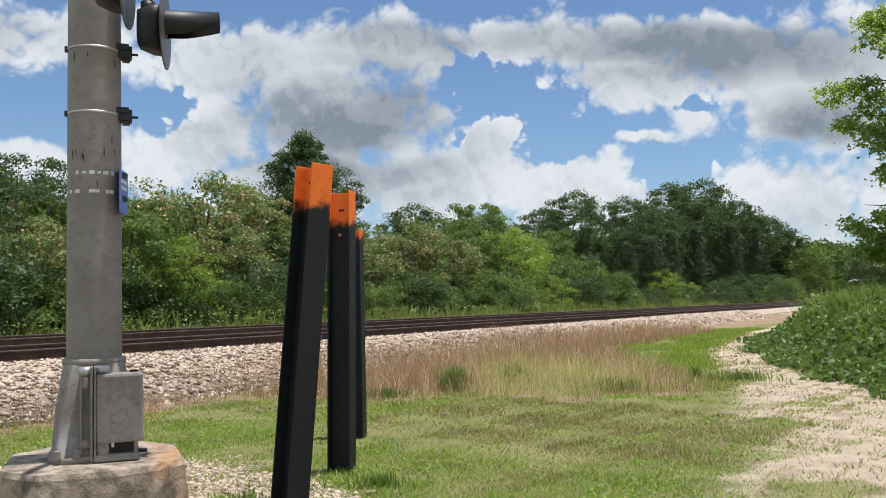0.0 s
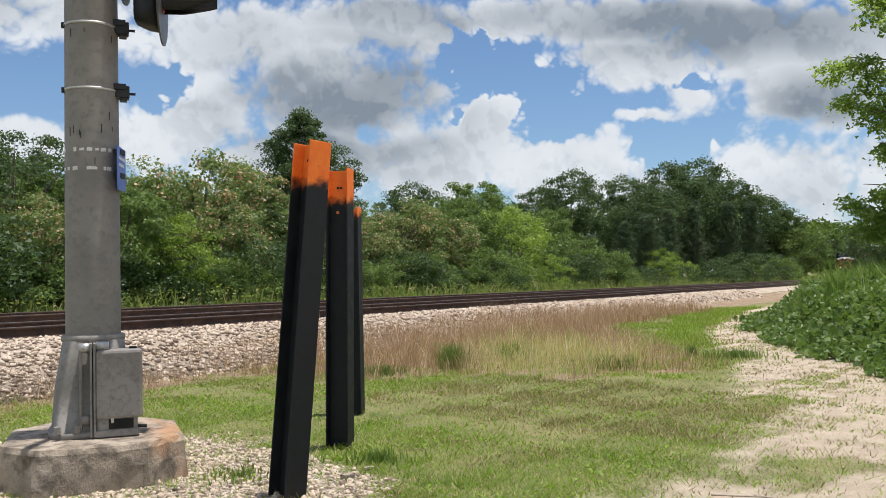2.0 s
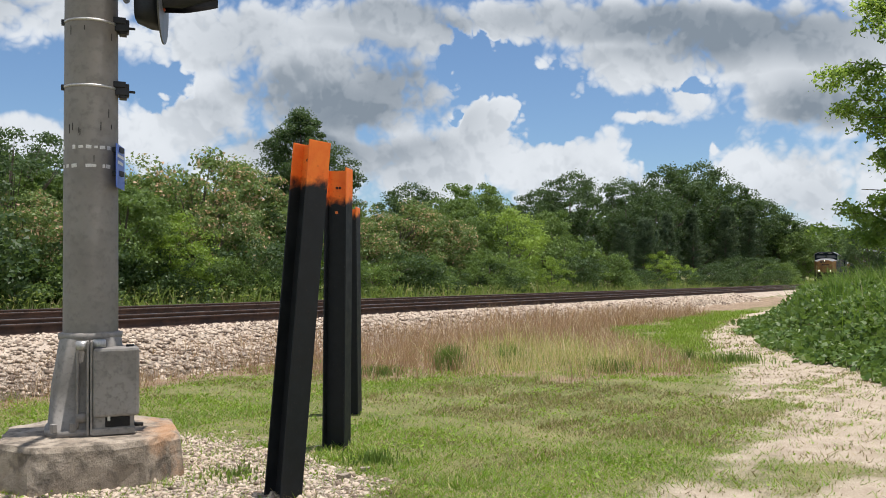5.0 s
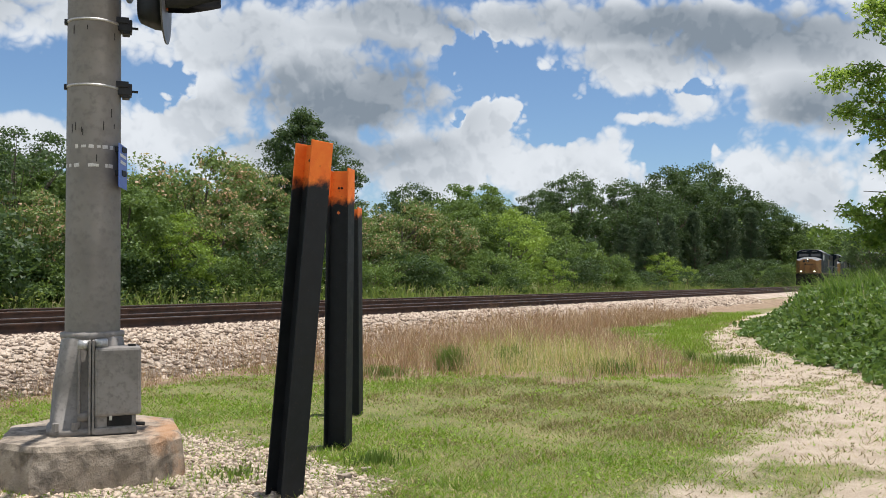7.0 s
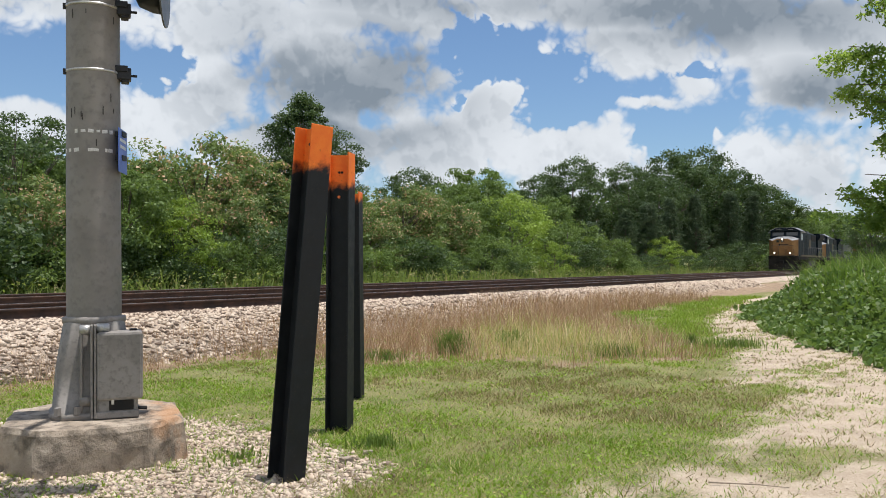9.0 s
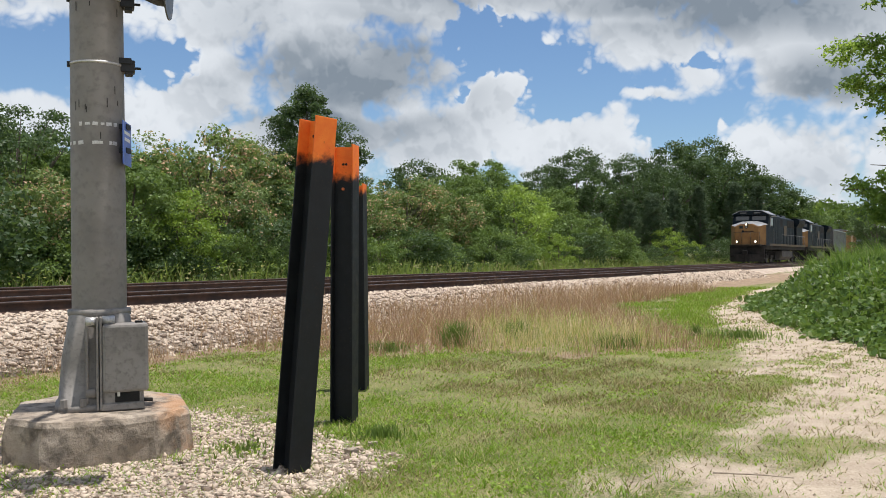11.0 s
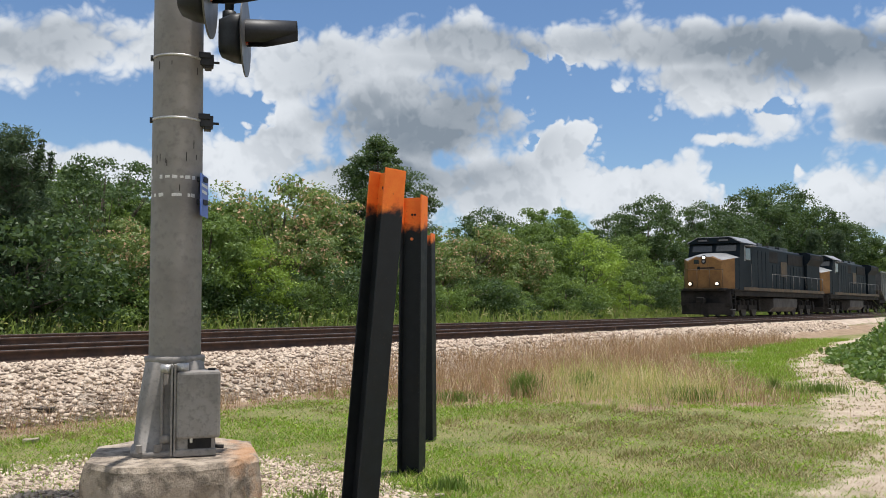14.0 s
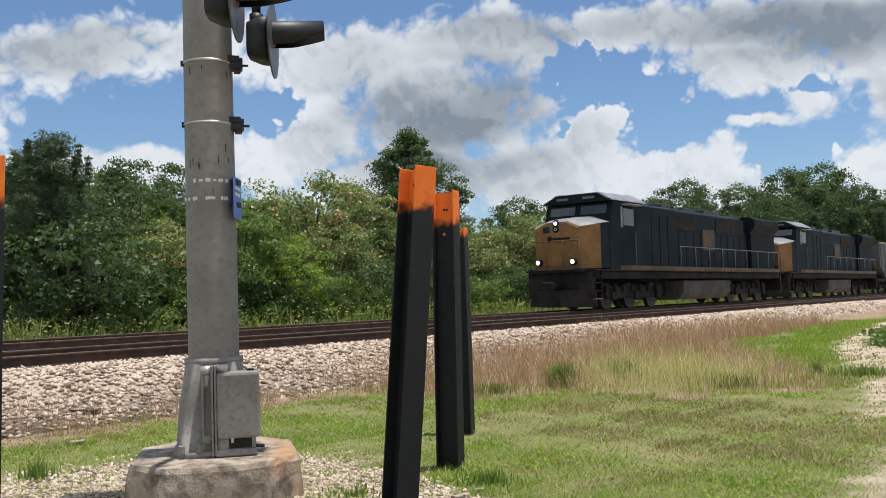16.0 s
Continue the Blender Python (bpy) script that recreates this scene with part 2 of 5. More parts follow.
def mesh_of(name, verts, faces, material):
    """A mesh from arrays: verts (n, 3) and quads or triangles (m, k)."""
    verts, faces = np.asarray(verts, np.float32), np.asarray(faces, np.int32)
    me = bpy.data.meshes.new(name)
    me.vertices.add(len(verts))
    me.vertices.foreach_set("co", verts.ravel())
    k = faces.shape[1]
    me.loops.add(faces.size)
    me.loops.foreach_set("vertex_index", faces.ravel())
    me.polygons.add(len(faces))
    me.polygons.foreach_set("loop_start", np.arange(0, faces.size, k, dtype=np.int32))
    me.update(calc_edges=True)
    me.materials.append(material)
    return me


def unit(v):
    return v / (np.linalg.norm(v, axis=1, keepdims=True) + 1e-9)


def leaf_arrays(centres, size, rng, up=0.5, slim=0.55, droop=None):
    """Folded leaves, four triangles' worth of two quads each, at the centres."""
    n = len(centres)
    normal = unit(rng.normal(size=(n, 3)) + (0, 0, up))
    along = rng.normal(size=(n, 3))
    along = unit(along - normal * (along * normal).sum(1, keepdims=True))
    across = np.cross(normal, along)
    s = size * rng.uniform(0.6, 1.3, (n, 1))
    a, b = along * s * 0.5, across * s * 0.5 * slim
    fold = normal * s * 0.10
    v = np.stack([centres - a, centres + b + fold, centres + a, centres - b + fold], 1).reshape(-1, 3)
    i = np.arange(n)[:, None] * 4
    return v, i + np.array([[0, 1, 2, 3]])


def leaf_chips(centres, size, rng, up=0.5, slim=0.55, outward=0.0):
    """Small three-cornered leaves at the centres, for crowns seen from afar; outward turns them away from their clump."""
    n = len(centres)
    normal = unit(rng.normal(size=(n, 3)) + (0, 0, up) + outward)
    along = rng.normal(size=(n, 3))
    along = unit(along - normal * (along * normal).sum(1, keepdims=True))
    s = size * rng.uniform(0.6, 1.3, (n, 1))
    a, b = along * s * 0.5, np.cross(normal, along) * s * 0.5 * slim
    v = np.stack([centres - a, centres + a * 0.7 + b, centres + a * 0.5 - b], 1).reshape(-1, 3)
    return v, np.arange(n)[:, None] * 3 + np.array([[0, 1, 2]])


def blade_arrays(roots, height, width, rng, lean=0.35):
    """Grass blades: a tapering strip of two quads each that bends over."""
    n = len(roots)
    ang = rng.uniform(0, 2 * np.pi, n)
    side = np.stack([np.cos(ang), np.sin(ang), 0 * ang], 1)
    tip = np.stack([-np.sin(ang), np.cos(ang), 0 * ang], 1) * rng.normal(0, lean, (n, 1)) + side * rng.normal(0, lean * 0.5, (n, 1))
    h = height[:, None] * np.array([[0, 0, 1.0]])
    w = width[:, None] * side * 0.5
    mid = roots + h * 0.55 + tip * height[:, None] * 0.35
    top = roots + h * 0.95 + tip * height[:, None]
    v = np.stack([roots - w, roots + w, mid + w * 0.7, mid - w * 0.7, top + w * 0.12, top - w * 0.12], 1).reshape(-1, 3)
    i = np.arange(n)[:, None, None] * 6
    f = (i + np.array([[[0, 1, 2, 3], [3, 2, 4, 5]]])).reshape(-1, 4)
    return v, f


def sprout_arrays(roots, height, width, rng, lean=0.8):
    """Short turf: one slim bent triangle for each blade."""
    n = len(roots)
    ang = rng.uniform(0, 2 * np.pi, n)
    side = np.stack([np.cos(ang), np.sin(ang), 0 * ang], 1) * (width * 0.5)[:, None]
    off = rng.normal(0, lean, (n, 2)) * height[:, None]
    tip = roots + np.column_stack([off, height])
    v = np.stack([roots - side, roots + side, tip], 1).reshape(-1, 3)
    return v, np.arange(n)[:, None] * 3 + np.array([[0, 1, 2]])


# ---------------------------------------------------------------- plan of the line
AZ = radians(33.2)
ALONG = np.array([math.sin(AZ), math.cos(AZ)])
ACROSS = np.array([-math.cos(AZ), math.sin(AZ)])
NEAR_RAIL, GAUGE, SPACING, BEND = 12.68, 1.5, 4.21, 0.00018
RAIL_Z, GRADE = 0.778, -0.0051


def line_point(s, off=0.0):
    """A place on the line: s metres along, off metres beyond the first rail, at the height of the rail's head."""
    p = ALONG * s + ACROSS * (NEAR_RAIL + off + BEND * s * s)
    return np.array([p[0], p[1], RAIL_Z + GRADE * s])


def line_coords(x, y):
    """s and the distance from the first rail, for places in plan (arrays)."""
    s = x * ALONG[0] + y * ALONG[1]
    return s, x * ACROSS[0] + y * ACROSS[1] - NEAR_RAIL - BEND * s * s


def smooth01(v, lo, hi):
    t = np.clip((np.asarray(v, float) - lo) / (hi - lo), 0, 1)
    return t * t * (3 - 2 * t)


def wave(x, y, k, seed=0.0):
    """A cheap smooth unevenness in plan, about -1 to 1."""
    return (np.sin(x * k + 1.3 + seed) * np.cos(y * k * 1.27 + 0.7 + seed * 2) + 0.5 * np.sin(x * k * 2.3 - y * k * 1.9 + seed) + 0.3 * np.sin(y * k * 4.1 + x * k * 3.3 + 2 * seed)) / 1.5


def ground_z(x, y):
    """Height of the ground: level lawn, the low bank under the line, a mound where the tall weeds grow."""
    s, q = line_coords(x, y)
    bank = smooth01(q, -2.9, -1.1) * (1 - smooth01(q, 7.5, 10.5)) * (RAIL_Z - 0.34)
    beyond = smooth01(q, 8, 14) * 0.25
    z = bank + beyond + np.where(q > 2, np.minimum(0, GRADE * s), 0) * smooth01(q, -3, 0)
    z = z + GRADE * np.clip(s, -60, 260) * smooth01(q, -3, -1) * (q <= 2)
    e = x - np.interp(y, [3, 9, 11, 13, 15, 17.4, 20, 23.8, 27.5, 34, 45, 60], [7.5, 6.3, 6.05, 6.2, 6.3, 6.6, 7.2, 8.3, 10.0, 14.0, 22.0, 34.0])
    z = z + 0.5 * smooth01(e, 0.3, 3.2) * (1 - smooth01(y, 40, 60)) * smooth01(y, 5, 9) * (1 - smooth01(x, 30, 45))
    return z + 0.018 * wave(x, y, 1.1) + 0.05 * wave(x, y, 0.21, 2.0) * smooth01(np.hypot(x, y), 9, 25)


def masks(x, y):
    """Bare sandy track, gravel round the mast's footing, and dry grass, each 0 to 1."""
    s, q = line_coords(x, y)
    wob = 0.25 * wave(x, y, 1.7, 1.0) + 0.15 * wave(x, y, 4.3, 3.0)
    left = np.interp(y, [4.0, 5.6, 6.4, 8.0, 10.0, 12.0, 14.5, 17.4, 21.0, 27.0, 34.0, 45.0], [-0.2, 1.25, 2.3, 2.9, 3.45, 4.1, 4.85, 5.5, 6.4, 8.95, 12.7, 20.2])
    thin = np.interp(y, [9, 14], [1.0, 0.3])
    patch = 0.85 * smooth01(wave(x, y, 1.5, 11.0) + 0.5 * wave(x, y, 3.9, 4.0), 0.1, 0.7) * (1 - smooth01(x - left, 0.4, 2.2)) * (1 - smooth01(y, 13, 16))
    sand = smooth01((x - left) / thin + 1.7 * wob + 0.30 * wave(x, y, 9.0, 2.0), -1.3, 1.2) * (1 - 0.85 * patch) * (1 - smooth01(y, 45, 60))
    gravel = 1 - smooth01(np.hypot((x + 1.9) / 1.35, (y - 6.0) / 1.5) + 0.5 * wob, 0.75, 1.15)
    gravel = np.maximum(gravel, (1 - smooth01(np.hypot((x + 3.9) / 1.6, (y - 6.6) / 0.9) + 0.5 * wob, 0.8, 1.1)))
    gravel = np.maximum(gravel, 1 - smooth01(np.hypot((x + 3.0) / 1.85, (y - 6.9) / 1.35) + 0.45 * wob + 0.15 * wave(x, y, 7.0, 2.0), 0.75, 1.1))
    dry = smooth01(y + 0.55 * wave(x, y, 1.9, 6.0) + 0.35 * wave(x, y, 4.7, 2.0) + 0.5 * wave(x, y, 0.8, 4.0) - 0.25 * np.minimum(0, x + 1.5) * -1.0, 11.8, 13.0) * (1 - smooth01(q, -2.2, -1.5)) * (1 - smooth01(x, 3.2, 5.0) * (1 - smooth01(q, -4.5, -3.4)))
    foot = smooth01(q + 0.25 * wave(x, y, 1.3, 8.0), -3.5, -3.0) * (1 - smooth01(q, -1.9, -1.4)) * (1 - smooth01(s, 34, 42))
    return sand, gravel, np.clip(np.maximum(dry, foot), 0, 1)
# ---------------------------------------------------------------- ground and line
def ground_material():
    m = bpy.data.materials.new("ground_soil_and_turf")
    m.use_nodes = True
    g = Nodes(m.node_tree)
    tc = g.tree.nodes.new("ShaderNodeTexCoord").outputs["Object"]

    def attr(name):
        n = g.tree.nodes.new("ShaderNodeAttribute")
        n.attribute_name = name
        return n.outputs["Fac"]

    big, mid, fine = g.noise(tc, 0.35, 4.0, 0.6), g.noise(tc, 2.6, 6.0, 0.65), g.noise(tc, 62.0, 6.0, 0.75)
    turf = g.mix(g.step(mid, 0.3, 0.7), (0.095, 0.130, 0.032), (0.19, 0.205, 0.068))
    turf = g.mix(g.step(fine, 0.50, 0.60, 0.0, 0.85), turf, (0.36, 0.28, 0.165))
    turf = g.mix(g.step(fine, 0.46, 0.38, 0.0, 0.8), turf, (0.055, 0.06, 0.022))
    turf = g.mix(g.step(big, 0.45, 0.7, 0.0, 0.6), turf, (0.32, 0.27, 0.14))
    sand = g.mix(g.step(mid, 0.3, 0.7), (0.40, 0.32, 0.24), (0.53, 0.44, 0.34))
    sand = g.mix(g.step(fine, 0.53, 0.62, 0.0, 0.6), sand, (0.24, 0.185, 0.13))
    sand = g.mix(g.step(fine, 0.44, 0.36, 0.0, 0.6), sand, (0.66, 0.58, 0.48))
    v = g.tree.nodes.new("ShaderNodeTexVoronoi")
    g.put(v.inputs["Vector"], tc)
    v.inputs["Scale"].default_value = 30.0
    stone = g.mix(g.step(v.outputs["Distance"], 0.2, 0.7), (0.52, 0.45, 0.37), (0.25, 0.20, 0.15))
    straw = g.mix(g.step(mid, 0.3, 0.7), (0.22, 0.155, 0.105), (0.36, 0.265, 0.18))
    grit = g.math("MULTIPLY", g.math("SUBTRACT", fine, 0.5), 1.6)

    def edge(a):
        return g.step(g.math("ADD", a, g.math("ADD", grit, g.math("MULTIPLY", g.math("SUBTRACT", mid, 0.5), 0.8))), 0.22, 0.80)

    col = g.mix(edge(attr("dry")), turf, straw)
    col = g.mix(edge(attr("sand")), col, sand)
    col = g.mix(edge(attr("gravel")), col, stone)
    b = g.tree.nodes.new("ShaderNodeBsdfPrincipled")
    g.link(col, b.inputs["Base Color"])
    b.inputs["Roughness"].default_value = 0.95
    b.inputs["Specular IOR Level"].default_value = 0.15
    n = g.tree.nodes.new("ShaderNodeBump")
    n.inputs["Strength"].default_value, n.inputs["Distance"].default_value = 0.6, 0.03
    g.link(g.math("ADD", fine, mid), n.inputs["Height"])
    g.link(n.outputs[0], b.inputs["Normal"])
    out = g.tree.nodes.new("ShaderNodeOutputMaterial")
    g.link(b.outputs[0], out.inputs["Surface"])
    return m


def axis_steps(fine_lo, fine_hi, step, far):
    """Even steps in the middle, growing ones out to the far edge."""
    a = list(np.arange(fine_lo, fine_hi + 1e-6, step))
    d, lo, hi = step, fine_lo, fine_hi
    left, right = [], []
    while hi < far:
        d *= 1.35
        hi += d
        lo -= d
        right.append(hi)
        left.append(lo)
    return np.array(left[::-1] + a + right)


def build_ground():
    xs, ys = axis_steps(-18, 30, 0.3, 2500), axis_steps(1, 48, 0.3, 2500)
    gx, gy = np.meshgrid(xs, ys)
    z = ground_z(gx, gy)
    verts = np.stack([gx, gy, z], -1).reshape(-1, 3)
    nx, ny = len(xs), len(ys)
    i = (np.arange(ny - 1)[:, None] * nx + np.arange(nx - 1)[None, :]).reshape(-1, 1)
    me = mesh_of("ground", verts, i + np.array([[0, 1, nx + 1, nx]]), ground_material())
    for name, values in zip(("sand", "gravel", "dry"), masks(gx, gy)):
        me.attributes.new(name, "FLOAT", "POINT").data.foreach_set("value", values.astype(np.float32).ravel())
    me.shade_smooth()
    return tagged(new("ground", me), "mown lawn and bare sandy ground beside a railway line", "ground", kind="structure")


def sweep(name, outline, off, s0, s1, step, material, dz=0.0, flat=False):
    """Sweeps an outline (across, up) along the line; the material of each side is given by the index list."""
    ss = np.arange(s0, s1 + step, step)
    o = np.array(outline)
    rows = []
    for s in ss:
        c = line_point(s, off)
        t = ALONG + ACROSS * 2 * BEND * s
        t /= np.hypot(*t)
        nrm = np.array([-t[1], t[0]])
        rows.append(np.column_stack([c[0] + nrm[0] * o[:, 0], c[1] + nrm[1] * o[:, 0], c[2] + dz + o[:, 1]]))
    v = np.concatenate(rows)
    k, n = len(o), len(ss)
    i = (np.arange(n - 1)[:, None] * k + np.arange(k)[None, :]).reshape(-1, 1)
    j = (np.arange(n - 1)[:, None] * k + (np.arange(k)[None, :] + 1) % k).reshape(-1, 1)
    f = np.concatenate([i, i + k, j + k, j], 1)
    return mesh_of(name, v, f, material), np.tile(np.arange(k), n - 1)


RAIL_OUTLINE = [(-0.037, 0.0), (0.037, 0.0), (0.037, -0.036), (0.010, -0.050), (0.010, -0.145), (0.076, -0.165), (0.076, -0.178),
                (-0.076, -0.178), (-0.076, -0.165), (-0.010, -0.145), (-0.010, -0.050), (-0.037, -0.036)]
M["ballast"] = surface("pale_crushed_stone", mottled((0.44, 0.345, 0.265), (0.55, 0.45, 0.36), 1.2, 22.0, (0.20, 0.165, 0.135)), 0.95, 0.0, (1.0, 0.05))
M["stone"] = leafy("crushed_stone", (0.42, 0.325, 0.25), (0.70, 0.585, 0.47), (0.20, 0.15, 0.115), 0.2, rough=0.95, glow=0.0)


def build_line():
    for i, off in enumerate((0.0, SPACING)):
        bed = [(-2.9, -0.80), (-1.35, -0.24), (-0.7, -0.18), (0.75, -0.195), (2.2, -0.18), (2.85, -0.24), (4.1, -0.80)]
        me, _ = sweep("ballast", bed[::-1], off, -60, 420, 4.0, M["ballast"])
        tagged(new("ballast", me), "bed of pale crushed stone under a railway track", "ballast", kind="structure")
    for off in (0.0, GAUGE, SPACING, SPACING + GAUGE):
        me, side = sweep("rail", RAIL_OUTLINE[::-1], off, -60, 420, 4.0, M["rail_side"])
        me.materials.append(M["rail_top"])
        # the running surface is the side that joins the two upper corners
        idx = np.where(side == len(RAIL_OUTLINE) - 2, 1, 0).astype(np.int32)
        me.polygons.foreach_set("material_index", idx)
        tagged(new("rail", me), "rust-brown steel rail with a worn bright head", "rail", "rails of the double track", "structure")
    bm = box(bmesh.new(), (-0.11, -1.3, -0.17), (0.11, 1.3, 0.0), 0.012)
    me = bpy.data.meshes.new("tie")
    bm.to_mesh(me)
    bm.free()
    me.materials.append(M["tie"])
    rng = random.Random(5)
    for off in (0.75, SPACING + 0.75):
        for k in range(120):
            s = -22 + k * 0.56
            p = line_point(s, off)
            ob = new("tie", me)
            ob.matrix_basis = pose(p[0], p[1], p[2] - 0.172, 0, 0, 90 - math.degrees(AZ) + rng.uniform(-0.8, 0.8))
            tagged(ob, "dark weathered wooden railway tie under the rails", "railway tie", "ties of the track")


build_ground()
build_line()


# ---------------------------------------------------------------- trees
def tree_meshes(seed, height, spread, base, style):
    """Trunk with limbs, and a crown of many leaves in clumps: two meshes."""
    rng = np.random.default_rng(seed)
    bm = bmesh.new()
    lean = rng.normal(0, 0.05, 2)
    top = Vector((lean[0] * height, lean[1] * height, height * 0.82))
    r0 = 0.022 * height
    knots = [Vector((0, 0, -0.15)), Vector((top.x * 0.3, top.y * 0.3 + 0.1, height * 0.3)), Vector((top.x * 0.7, top.y * 0.7 - 0.1, height * 0.58)), top]
    for k in range(3):
        tube(bm, knots[k], knots[k + 1], r0 * (1 - 0.3 * k), r0 * (1 - 0.3 * (k + 1)), 8, caps=False)
    clumps, radii = [], []
    if style == "pine":
        n = int(height * 7)
        for k in range(n):
            f = base + (1 - base) * (k + rng.random()) / n
            reach = spread * (1.02 - f) ** 0.65 * rng.uniform(0.55, 1.1) + 0.25
            a = k * 2.399 + rng.normal(0, 0.3)
            root = Vector((top.x * f, top.y * f, height * f * 0.97))
            tip = root + Vector((math.cos(a) * reach, math.sin(a) * reach, reach * rng.uniform(0.1, 0.45)))
            tube(bm, root, tip, 0.035, 0.012, 5, caps=False)
            for j in range(6):
                w = 0.25 + 0.75 * j / 5
                clumps.append(root.lerp(tip, w) + Vector(rng.normal(0, 0.16, 3)))
                radii.append(0.38)
            if 0.35 < f < 0.90 and k % 4:
                rise = rng.uniform(0.4, 1.0)
                tube(bm, tip, tip + Vector((0, 0, rise)), 0.014, 0.006, 5, caps=False)
                for j in range(5):
                    clumps.append(tip + Vector((0, 0, rise * j / 4)))
                    radii.append(0.12)
    else:
        n = {"round": 125, "tall": 270, "airy": 95, "bush": 75, "far": 110}[style]
        for k in range(n):
            while True:
                p = rng.uniform(-1, 1, 3)
                d = np.linalg.norm(p)
                if 0.25 < d < 1 and rng.random() < d ** 1.2:
                    break
            p = p / d * d ** 0.6
            zf = (p[2] + 1) / 2
            prof = {"round": 1.0, "tall": 1.0 - 0.45 * zf ** 3 + 0.15 * (1 - zf), "airy": 0.8 + 0.35 * zf, "bush": 1.1 - 0.25 * zf, "far": 1.0}[style]
            lump = 1 + 0.26 * math.sin(3 * math.atan2(p[1], p[0]) + seed) + 0.20 * math.sin(8 * zf + seed * 1.7 + 2 * p[0])
            c = Vector((p[0] * spread * prof * lump + top.x * zf, p[1] * spread * prof * lump + top.y * zf, height * (base + (1 - base) * (0.06 + 0.90 * zf))))
            clumps.append(c)
            radii.append(rng.uniform(0.30, 0.85) * (1.0 if style != "airy" else 0.85) * max(spread, 1.5) / 2.9)
        for k in range(0, n, 4 if style != "airy" else 2):
            c = clumps[k]
            f = min(0.92, max(0.12, c.z / height - 0.22))
            root = Vector((top.x * f, top.y * f, height * 0.82 * f))
            mid = root.lerp(c, 0.5) + Vector((0, 0, -0.08 * height * 0.5))
            tube(bm, root, mid, r0 * 0.38 * (1.1 - f), r0 * 0.2, 5, caps=False)
            tube(bm, mid, c, r0 * 0.2, r0 * 0.05, 5, caps=False)
    pts, away, per = [], [], {"pine": 60, "round": 185, "tall": 240, "airy": 170, "bush": 95, "far": 45}[style]
    for c, r in zip(clumps, radii):
        m = int(per * rng.uniform(0.7, 1.3))
        p = unit(rng.normal(size=(m, 3)))
        p[:, 2] = np.where(rng.random(m) < 0.7, np.abs(p[:, 2]), p[:, 2])
        away.append(p)
        p = p * (rng.random((m, 1)) ** 0.35) * r * np.array([[1.2, 1.2, 0.8]]) + rng.normal(0, 0.10 * r, (m, 3))
        pts.append(p + np.array(c))
    pts, away = np.concatenate(pts), np.concatenate(away)
    if style == "pine":
        v, f = leaf_chips(pts, 0.30, rng, 0.5, 0.16, away * 0.4)
    else:
        v, f = leaf_chips(pts, {"round": 0.180, "tall": 0.155, "airy": 0.140, "bush": 0.185, "far": 0.38}[style] * max(spread, 1.5) / 2.9, rng, 0.5, 0.8, away * 0.9)
    return bm, v, f


KINDS = {}


def tree_kind(key, seed, height, spread, base, style, leaf):
    bm, v, f = tree_meshes(seed, height, spread, base, style)
    trunk = bpy.data.meshes.new("trunk")
    bm.to_mesh(trunk)
    bm.free()
    trunk.materials.append(M["bark"])
    trunk.shade_smooth()
    KINDS[key] = (trunk, mesh_of("crown", v, f, M[leaf]), height)


def plant(key, x, y, height, turn, label, category="tree", group="trees behind the line", wide=1.0):
    trunk, crown, h0 = KINDS[key]
    k = height / h0
    z = float(ground_z(np.array(x), np.array(y))) - 0.05
    root = thing("shrub" if category == "shrub" else "pine_tree" if category == "pine tree" else "tree", label, category, Matrix.Translation((x, y, z)) @ pose(0, 0, 0, 0, 0, turn) @ Matrix.Diagonal((k * wide, k * wide, k, 1)), group)
    for nm, me in (("trunk", trunk), ("crown", crown)):
        new(nm, me).parent = root
    return root


tree_kind("round_a", 11, 9.0, 3.1, 0.10, "round", "leaf_mid")
tree_kind("round_b", 12, 10.0, 3.0, 0.12, "round", "leaf_dark")
tree_kind("round_c", 13, 8.0, 3.2, 0.06, "round", "leaf_mid")
tree_kind("mimosa_a", 14, 6.0, 3.4, 0.25, "airy", "leaf_mimosa")
tree_kind("mimosa_b", 15, 7.0, 3.1, 0.05, "round", "leaf_mimosa")
tree_kind("oak_airy", 31, 8.0, 3.0, 0.22, "airy", "leaf_dark")
tree_kind("tall", 16, 10.5, 2.35, 0.10, "tall", "leaf_dark")
tree_kind("lime", 17, 5.5, 2.3, 0.05, "bush", "leaf_lime")
tree_kind("bush_a", 18, 3.0, 1.9, 0.0, "bush", "leaf_mid")
tree_kind("bush_b", 19, 3.0, 2.1, 0.0, "bush", "leaf_dark")
tree_kind("far_a", 22, 9.0, 3.3, 0.05, "far", "leaf_dark")
tree_kind("far_b", 23, 9.0, 3.3, 0.05, "far", "leaf_mid")
tree_kind("pine_a", 20, 9.0, 2.9, 0.06, "pine", "needle")
tree_kind("pine_b", 21, 12.0, 2.8, 0.05, "pine", "needle")
